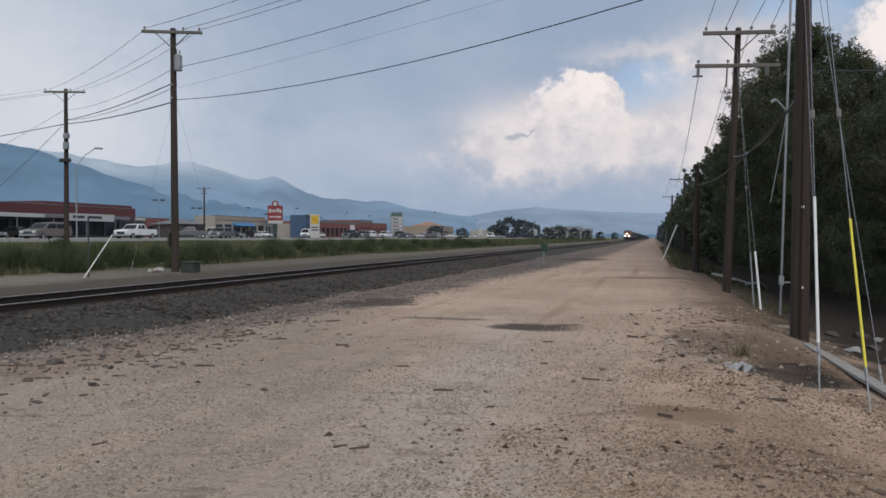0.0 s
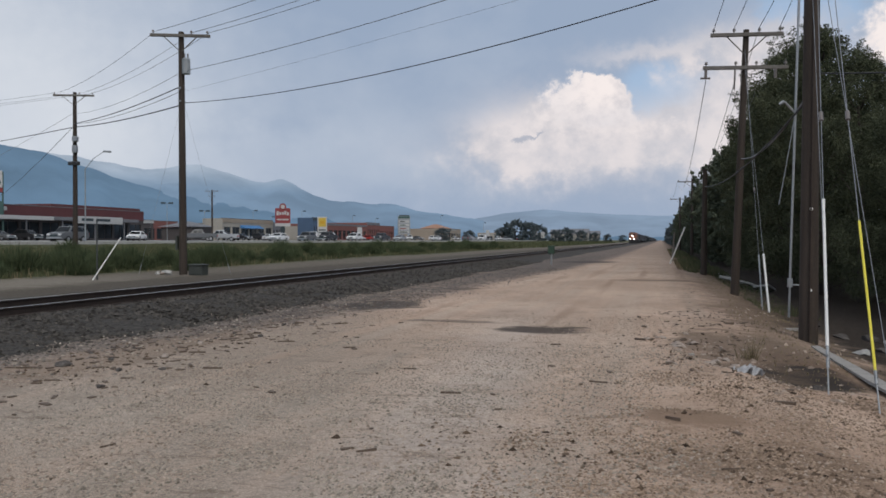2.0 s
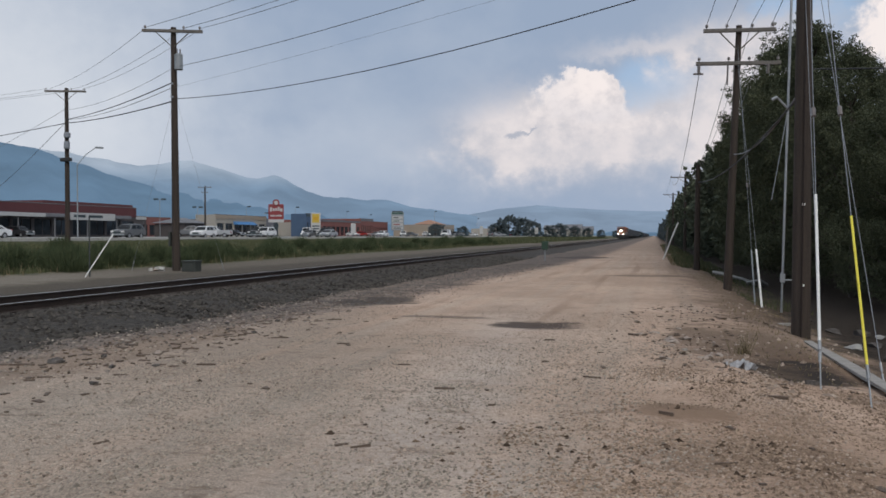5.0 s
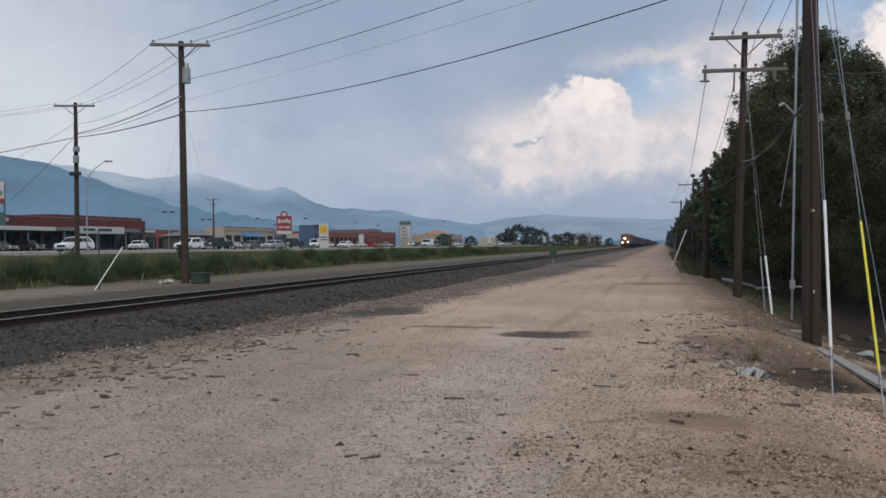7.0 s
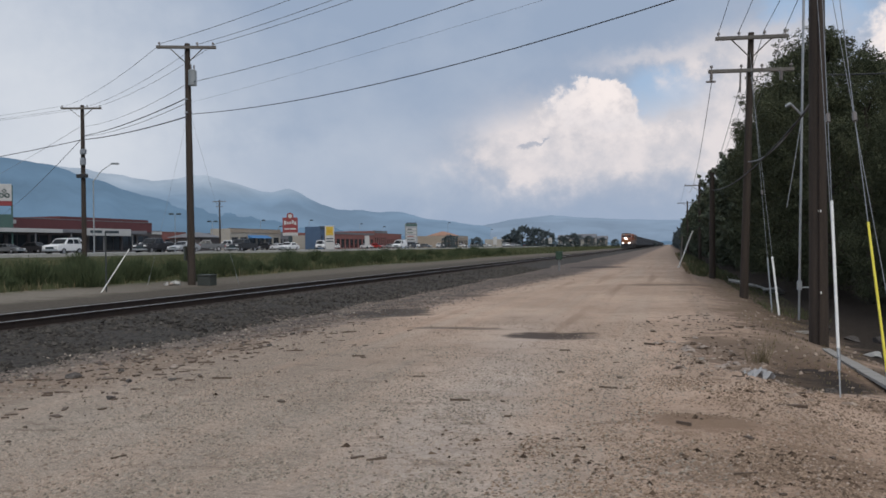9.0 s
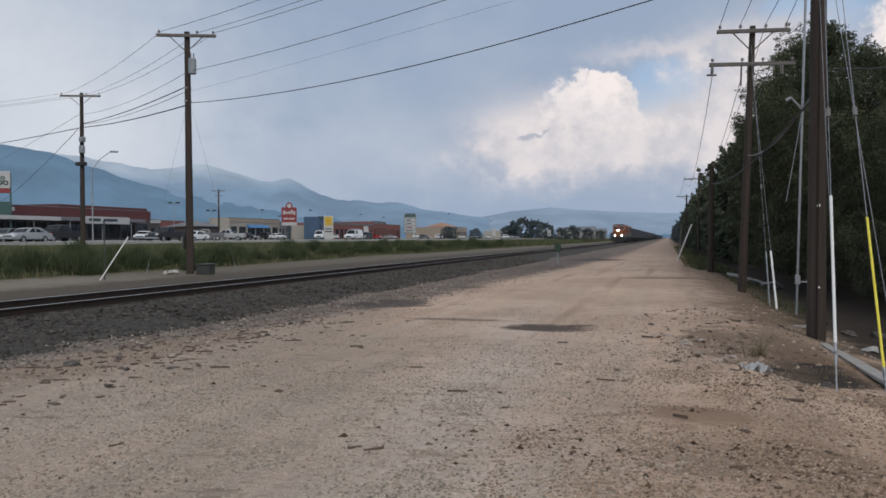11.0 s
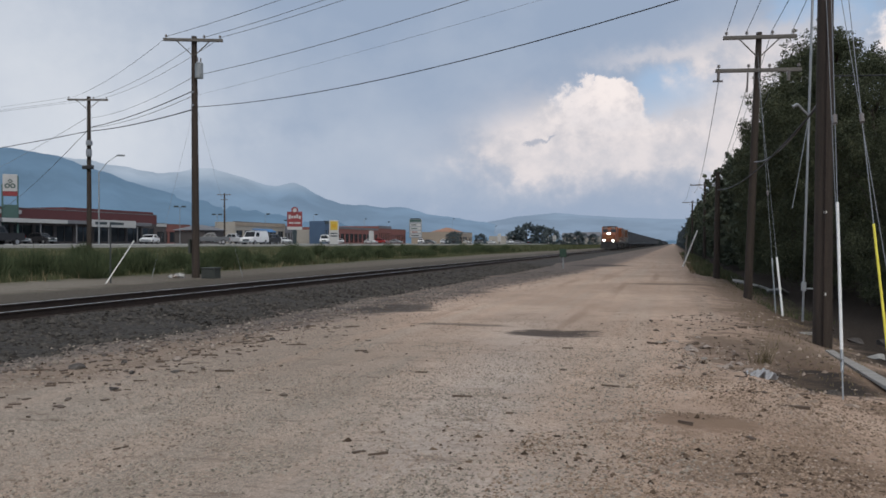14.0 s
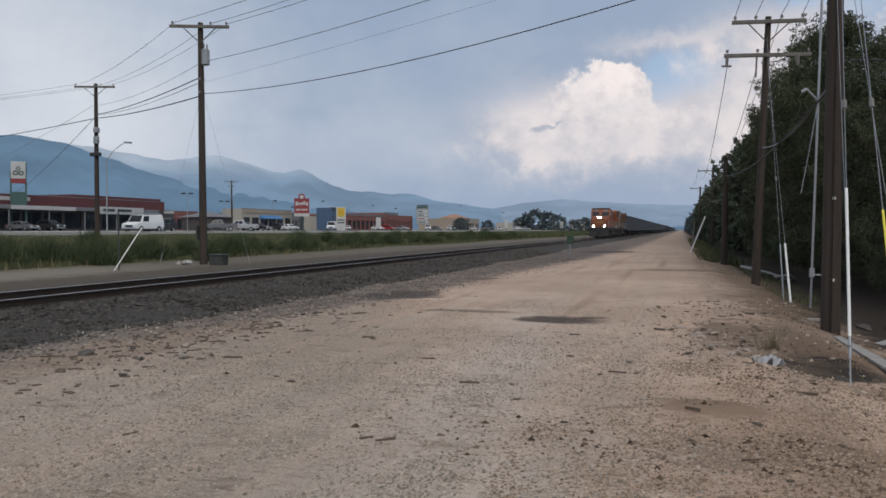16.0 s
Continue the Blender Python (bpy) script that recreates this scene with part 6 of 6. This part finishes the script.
        part("tail_lamp", boxes((sx * (width / 2 - 0.15) - 0.1, sx * (width / 2 - 0.15) + 0.1, length - 0.12, length + 0.01, 0.72, 0.98), bevel=0.02), TAILRED, bd)
        for yw in (0.95, length - 1.05):
            r = 0.38 if kind in ("pickup", "van") else 0.34
            wm = bmesh.new()
            cyl(wm, (sx * (width / 2 - 0.22), yw, r), (sx * (width / 2 + 0.015), yw, r), r, n=16)
            wh = part("wheel", wm, RUBBER, v)
            hb = bmesh.new()
            cyl(hb, (sx * (width / 2 + 0.012), yw, r), (sx * (width / 2 + 0.03), yw, r), r * 0.6, n=12)
            part("hub", hb, HUB, wh)
    part("bumper", boxes((-width / 2 + 0.05, width / 2 - 0.05, -0.06, 0.1, 0.38, 0.58), bevel=0.03), GREYMETAL, bd)
    part("grille", boxes((-0.5, 0.5, -0.03, 0.1, 0.60, lower[1][1] + 0.08), bevel=0.02), SIGNDARK, bd)
    if kind == "pickup":
        part("cargo_bed", boxes((-width / 2 + 0.15, width / 2 - 0.15, 3.9, 5.65, 1.15, 1.235)), LOCOBLACK, v)
    if kind == "van":
        part("roof_rack", rods(*[((-0.7, y, 2.12), (0.7, y, 2.12), 0.03) for y in (2.2, 3.4, 4.6)], ((-0.7, 2.0, 2.22), (-0.7, 5.0, 2.22), 0.03), ((0.7, 2.0, 2.22), (0.7, 5.0, 2.22), 0.03), ((-0.3, 1.9, 2.24), (-0.3, 5.2, 2.24), 0.04), ((0.1, 1.9, 2.24), (0.1, 5.2, 2.24), 0.04), n=6), GALV, v)
    return v


ROADZ = 1.44
# kind, colour, lane x, y of the nose and time there, speed along the road, label
TRAFFIC = (
    ("pickup", "white", -60.0, 71.3, 0.75, -14.3, "white crew cab pickup truck driving along the road"),
    ("minivan", "brown", -58.0, 62.0, 0.25, -13.0, "taupe minivan driving along the road"),
    ("suv", "grey", -60.0, 69.9, 2.0, -16.4, "dark grey suv driving along the road"),
    ("sedan", "white", -62.0, 102.0, 3.0, -20.0, "white sedan driving along the road"),
    ("suv", "grey", -60.0, 65.2, 6.0, -16.0, "dark grey suv driving along the road"),
    ("suv", "white", -60.0, 80.0, 8.0, -12.0, "white suv driving along the road"),
    ("sedan", "grey", -62.0, 95.0, 8.4, -12.5, "dark sedan driving along the road"),
    ("sedan", "silver", -58.0, 62.0, 10.9, -12.7, "silver sedan driving along the road"),
    ("pickup", "black", -61.0, 66.6, 11.15, -8.0, "black pickup truck driving along the road"),
    ("pickup", "black", -60.0, 68.8, 12.76, -9.2, "black crew cab pickup truck driving along the road"),
    ("van", "white", -60.0, 103.5, 14.18, -13.9, "white cargo van with a roof rack driving along the road"),
    ("suv", "white", -62.0, 150.0, 1.5, -14.0, "white suv driving along the road"),
    ("sedan", "white", -62.0, 172.0, 5.5, -14.0, "white sedan driving along the road"),
    ("suv", "black", -62.0, 190.0, 9.0, -15.0, "black suv driving along the road"),
    ("sedan", "silver", -53.0, 260.0, 4.0, 15.0, "silver sedan driving away along the road"),
    ("suv", "grey", -53.0, 330.0, 9.0, 15.0, "grey suv driving away along the road"),
)
MOVING = []
for kind, colour, lx, ly, lt, speed, label in TRAFFIC:
    MOVING.append((vehicle(kind, colour, label), lx, ly, lt, speed))

# parked cars before the shops: kind, colour, bearing, distance, heading
PARKED = (
    ("sedan", "white", -36.0, 128, 20), ("pickup", "grey", -33.0, 135, -60), ("pickup", "silver", -31.5, 140, -70), ("suv", "black", -41.5, 140, 90), ("sedan", "grey", -43.0, 135, 90),
    ("suv", "grey", -29.5, 165, 80), ("sedan", "black", -28.4, 168, 80), ("sedan", "white", -26.6, 185, 60), ("suv", "black", -27.2, 190, 80), ("van", "white", -24.2, 190, 20), ("sedan", "white", -23.0, 230, 30),
    ("suv", "black", -22.0, 260, 80), ("sedan", "white", -20.6, 250, 60), ("suv", "red", -19.8, 265, 80), ("sedan", "silver", -18.8, 270, 70), ("suv", "white", -17.4, 262, 20), ("sedan", "grey", -16.4, 275, 80),
    ("suv", "white", -15.4, 300, 60), ("sedan", "white", -13.9, 320, 70), ("suv", "silver", -13.0, 330, 80), ("sedan", "white", -12.2, 330, 60), ("suv", "white", -11.0, 320, 30), ("sedan", "silver", -10.2, 320, 70), ("sedan", "red", -9.2, 330, 60), ("suv", "white", -8.2, 340, 50), ("sedan", "white", -7.0, 400, 60), ("suv", "silver", -6.0, 430, 60),
)
WORDS = {"suv": "suv", "sedan": "sedan", "pickup": "pickup truck", "van": "cargo van"}
MADE = {}
for kind, colour, u, d, head in PARKED:
    x, y, _ = at(u, d, 0)
    m = pose(x, y, height(x, y) if x < -72 else ROADZ, 0, 0, head)
    if (kind, colour) in MADE:
        copy_thing(MADE[kind, colour], m)
    else:
        ob = vehicle(kind, colour, f"{colour} {WORDS[kind]} parked before the shops")
        ob["group"] = "parked cars"
        ob.matrix_basis = m
        MADE[kind, colour] = ob


# ---- debris on the lane and verge ----
RUBBLE = surface("brown_rubble", (0.10, 0.075, 0.058), (0.27, 0.215, 0.172), 9, 0.95, 0.3, spec=0.15)
DRIFTWOOD = surface("old_wood", (0.06, 0.042, 0.031), (0.17, 0.125, 0.095), 6, 0.9, 0.5, stretch=(1, 8, 8))
PALEWOOD = surface("bleached_plank", (0.20, 0.185, 0.168), (0.40, 0.38, 0.352), 3, 0.9, 0.4, stretch=(6, 1, 6))
SHEET = surface("grey_plastic_sheet", (0.22, 0.22, 0.225), (0.46, 0.46, 0.465), 8, 0.6, 0.4)


def chunk(name, size, seed, mat, label, category, at_, flat=0.6, group=""):
    """A broken lump with flat faces and sharp corners."""
    rng = random.Random(seed)
    bm = bmesh.new()
    for k in range(15):
        a, c = rng.uniform(0, math.tau), rng.uniform(-1, 1)
        r = rng.uniform(0.8, 1.1)
        w = math.sqrt(1 - c * c)
        bm.verts.new((size * r * w * math.cos(a), size * 0.75 * r * w * math.sin(a), size * flat * r * c))
    bmesh.ops.convex_hull(bm, input=bm.verts[:])
    loose = [q for q in bm.verts if not q.link_faces]
    bmesh.ops.delete(bm, geom=loose, context="VERTS")
    return single(name, bm, mat, label, category, at_, group)


def plank(x, y, length, width, thick, turn, mat, label, lift=0.0, tilt=0.0):
    bm = boxes((-length / 2, length / 2, -width / 2, width / 2, -0.01, thick))
    bmesh.ops.subdivide_edges(bm, edges=[e for e in bm.edges if e.calc_length() > length * 0.8], cuts=5)
    for q in bm.verts:
        q.co.z += 0.012 * noise.noise(q.co * 5 + Vector((x, y, 0)))
        q.co.y = q.co.y * (1 - 0.35 * abs(2 * q.co.x / length)) + min(0.02, width * 0.5) * noise.noise(q.co * 9 + Vector((y, x, 3)))
    return single("wood_scrap", bm, mat, label, "wood", pose(x, y, height(x, y) + lift, 0, tilt, turn), "wood scraps")


for x, y, l, w, turn in ((1.19, 8.95, 0.36, 0.06, -8), (-2.19, 8.46, 0.28, 0.022, 4), (-0.70, 9.52, 0.27, 0.025, -12), (-5.59, 9.33, 0.32, 0.04, 8), (-7.9, 8.75, 0.42, 0.05, 15),
                         (-3.1, 9.9, 0.2, 0.02, 10), (-1.6, 12.8, 0.2, 0.025, 0), (-4.6, 11.6, 0.24, 0.02, 30), (0.5, 6.1, 0.22, 0.02, 20), (-2.2, 5.9, 0.2, 0.02, 35),
                         (-6.6, 10.6, 0.3, 0.05, 20), (-7.1, 11.0, 0.26, 0.04, -10), (-5.9, 12.1, 0.36, 0.03, 12), (-4.3, 5.6, 0.16, 0.02, 60), (0.1, 7.4, 0.18, 0.02, -30)):
    plank(x, y, l * 0.8, w * 0.8, 0.02, turn, DRIFTWOOD, "small dark weathered wood scrap lying on the dirt")
# the long bleached board along the foot of the verge
plank(2.68, 12.6, 5.4, 0.20, 0.03, 92, PALEWOOD, "long wide bleached board lying along the verge", 0.04)
plank(2.75, 18.6, 0.7, 0.12, 0.04, 20, PALEWOOD, "short bleached board on the verge", 0.03)
for x, y, s, mat, label in ((-6.07, 7.8, 0.075, STONE, "brown broken brick lump on the dirt"), (0.25, 13.7, 0.17, PALE_STONE, "pale stone in the washed-out lip"), (0.55, 14.3, 0.10, PALE_STONE, "pale stone lump by the hollow"), (0.75, 12.2, 0.10, PALE_STONE, "pale flat stone by the hollow"), (0.95, 11.5, 0.11, PALE_STONE, "pale flat stone by the hollow"),
                            (-6.8, 10.1, 0.09, PALE_STONE, "pale stone at the foot of the ballast"), (-7.6, 9.0, 0.12, STONE, "dark stone at the foot of the ballast"), (1.9, 10.9, 0.10, STONE, "dark stone on the verge"),
                            (-20.1, 29.9, 0.22, CONCRETE, "pale rock beside the pole"), (-19.85, 29.7, 0.20, CONCRETE, "pale rock beside the pole"), (-20.35, 29.75, 0.16, CONCRETE, "pale rock beside the pole"), (-20.0, 29.5, 0.12, PALE_STONE, "pale rock beside the pole"),
                            (3.4, 21.0, 0.3, STONE, "dark rubble lump under the trees"), (3.9, 15.0, 0.25, STONE, "dark rubble lump under the trees"), (3.6, 12.9, 0.22, CONCRETE, "pale rubble lump under the trees"), (4.3, 13.6, 0.3, CONCRETE, "pale rubble lump under the trees")):
    chunk("rock", s, x + y, mat, label, "rock", pose(x, y, height(x, y) + s * 0.2, 0, 0, x * 90), 0.85 if x < -15 else 0.5, "loose rocks")
rr = random.Random(12)
for k in range(64):
    y = rr.uniform(11.0, 16.0)
    x, s_ = 0.35 + (14.0 - y) * 0.22 + rr.gauss(0.0, 0.4), 0.02 + 0.075 * rr.random() ** 2
    chunk("rock", s_, k * 1.7, (PALE_STONE, RUBBLE)[k % 3 == 0], ("pale broken stone by the hollow", "brown broken stone by the hollow")[k % 3 == 0], "rock", pose(x, y, height(x, y) + s_ * 0.15, 0, 0, k * 50), 0.4, "loose rocks")
for k in range(16):
    x, y, s_ = rr.gauss(-7.3, 0.5), rr.uniform(8.0, 15.0), rr.uniform(0.04, 0.10)
    chunk("rock", s_, k * 2.3, (PALE_STONE, STONE)[k % 2], ("pale broken stone at the foot of the ballast", "dark broken stone at the foot of the ballast")[k % 2], "rock", pose(x, y, height(x, y) + s_ * 0.15, 0, 0, k * 50), 0.45, "loose rocks")
for k in range(9):
    plank(rr.gauss(-7.2, 0.6), rr.uniform(8.2, 16.0), 0.1 + 0.25 * rr.random() ** 2, rr.uniform(0.03, 0.06), 0.025, rr.uniform(-80, 80), DRIFTWOOD, "dark weathered wood scrap at the foot of the ballast")
for k in range(8):
    plank(rr.gauss(0.7, 0.6), rr.uniform(12.5, 18.0), 0.08 + 0.2 * rr.random() ** 2, rr.uniform(0.02, 0.05), 0.03, rr.uniform(-80, 80), (DRIFTWOOD, PALEWOOD)[k % 4 == 0], "weathered wood scrap on the verge")
for k in range(8):
    x, y, s_ = rr.uniform(3.2, 5.2), rr.uniform(10.5, 20), rr.uniform(0.12, 0.3)
    chunk("rock", s_, k * 3.1, (STONE, CONCRETE)[k % 2], ("dark rubble lump under the trees", "pale rubble lump under the trees")[k % 2], "rock", pose(x, y, height(x, y) + s_ * 0.15, 0, 0, k * 70), 0.35, "loose rocks")
# concrete slabs tipped beside the stub pole
for k, (x, y) in enumerate(((3.3, 44.5), (3.7, 41.8), (4.1, 39.8), (3.2, 47.5), (4.3, 37.5))):
    bm = boxes((-0.38, 0.38, -0.28, 0.28, -0.05, 0.05), bevel=0.02)
    single("concrete_slab", bm, CONCRETE, "broken pale concrete slab tipped on the bank", "slab", pose(x, y, height(x, y) + 0.10, 10 + 4 * k, 9, 35 * k), "rubble slabs")


def crumpled_sheet():
    bm = bmesh.new()
    bmesh.ops.create_grid(bm, x_segments=14, y_segments=10, size=0.5)
    for q in bm.verts:
        n = noise.fractal(q.co * 4, 1.0, 2.0, 3)
        q.co.z = max(0.0, 0.12 * n + 0.05)
        q.co.x *= 0.34
        q.co.y *= 0.24
        q.co.x += 0.05 * n
    bmesh.ops.solidify(bm, geom=bm.faces[:], thickness=0.006)
    single("plastic_sheet", bm, SHEET, "crumpled pale grey plastic sheet on the dirt", "litter", pose(1.08, 11.1, height(1.08, 11.1) - 0.02, 0, 0, 20))


crumpled_sheet()


def wood_chips():
    """Bark and splinters strewn along the foot of the ballast and over the lane."""
    rng = np.random.default_rng(17)
    n1, n2, n3 = 680, 120, 300
    x = np.concatenate([rng.normal(-7.4, 0.9, n1), rng.uniform(-7, 2.2, n2), rng.normal(0.9, 0.75, n3)])
    y = np.concatenate([rng.uniform(6, 24, n1), 3.5 + 16 * rng.uniform(0, 1, n2) ** 1.4, rng.uniform(9.5, 20, n3)])
    v, f = [], []
    for a, b in zip(x, y):
        l = 0.010 + (0.05 if -6 < a < 0 else 0.085 if a < 0 else 0.055) * rng.uniform() ** 3
        w, t = l * rng.uniform(0.25, 0.8), rng.uniform(0.005, 0.014)
        th = rng.uniform(-1.6, 1.6)
        c, s, z = math.cos(th), math.sin(th), height(a, b) + 0.004
        i = len(v)
        for dz in (-0.004, t):
            for dx, dy in ((-l, -w), (l, -w * 0.6), (l * 0.9, w * 0.7), (-l * 0.95, w)):
                v.append((a + dx * c - dy * s, b + dx * s + dy * c, z + dz))
        f += [(i + 4, i + 5, i + 6, i + 7), (i, i + 1, i + 5, i + 4), (i + 1, i + 2, i + 6, i + 5), (i + 2, i + 3, i + 7, i + 6), (i + 3, i, i + 4, i + 7)]
    tagged(new("wood_chips", from_arrays("wood_chips", v, f, DRIFTWOOD)), "dark bark chips and splinters strewn on the dirt", "wood chips", kind="stuff")


wood_chips()
p_ = np.random.default_rng(6)
tuft = p_.normal(0, 0.07, (70, 2))
pts = np.stack([1.27 + tuft[:, 0], 12.7 + tuft[:, 1], np.full(70, height(1.27, 12.7) - 0.01)], 1)
blades("dry_weed", pts, p_.uniform(0.08, 0.5, 70), 0.006, DRYWEED, "dry brown weed in the hollow", p_)


# ---- what moves ----
def motions():
    for ob, back in TRAIN:
        walk(ob, [(t, pose(TX, 130.0 + 17.0 * (16.0 - t) + back, RAILZ)) for t in (0.0, 8.0, 16.0)])
    for ob, lx, ly, lt, speed in MOVING:
        rz = 0 if speed < 0 else 180
        walk(ob, [(t, pose(lx, ly + speed * (t - lt), ROADZ, 0, 0, rz)) for t in (0.0, 8.0, 16.0)])


motions()
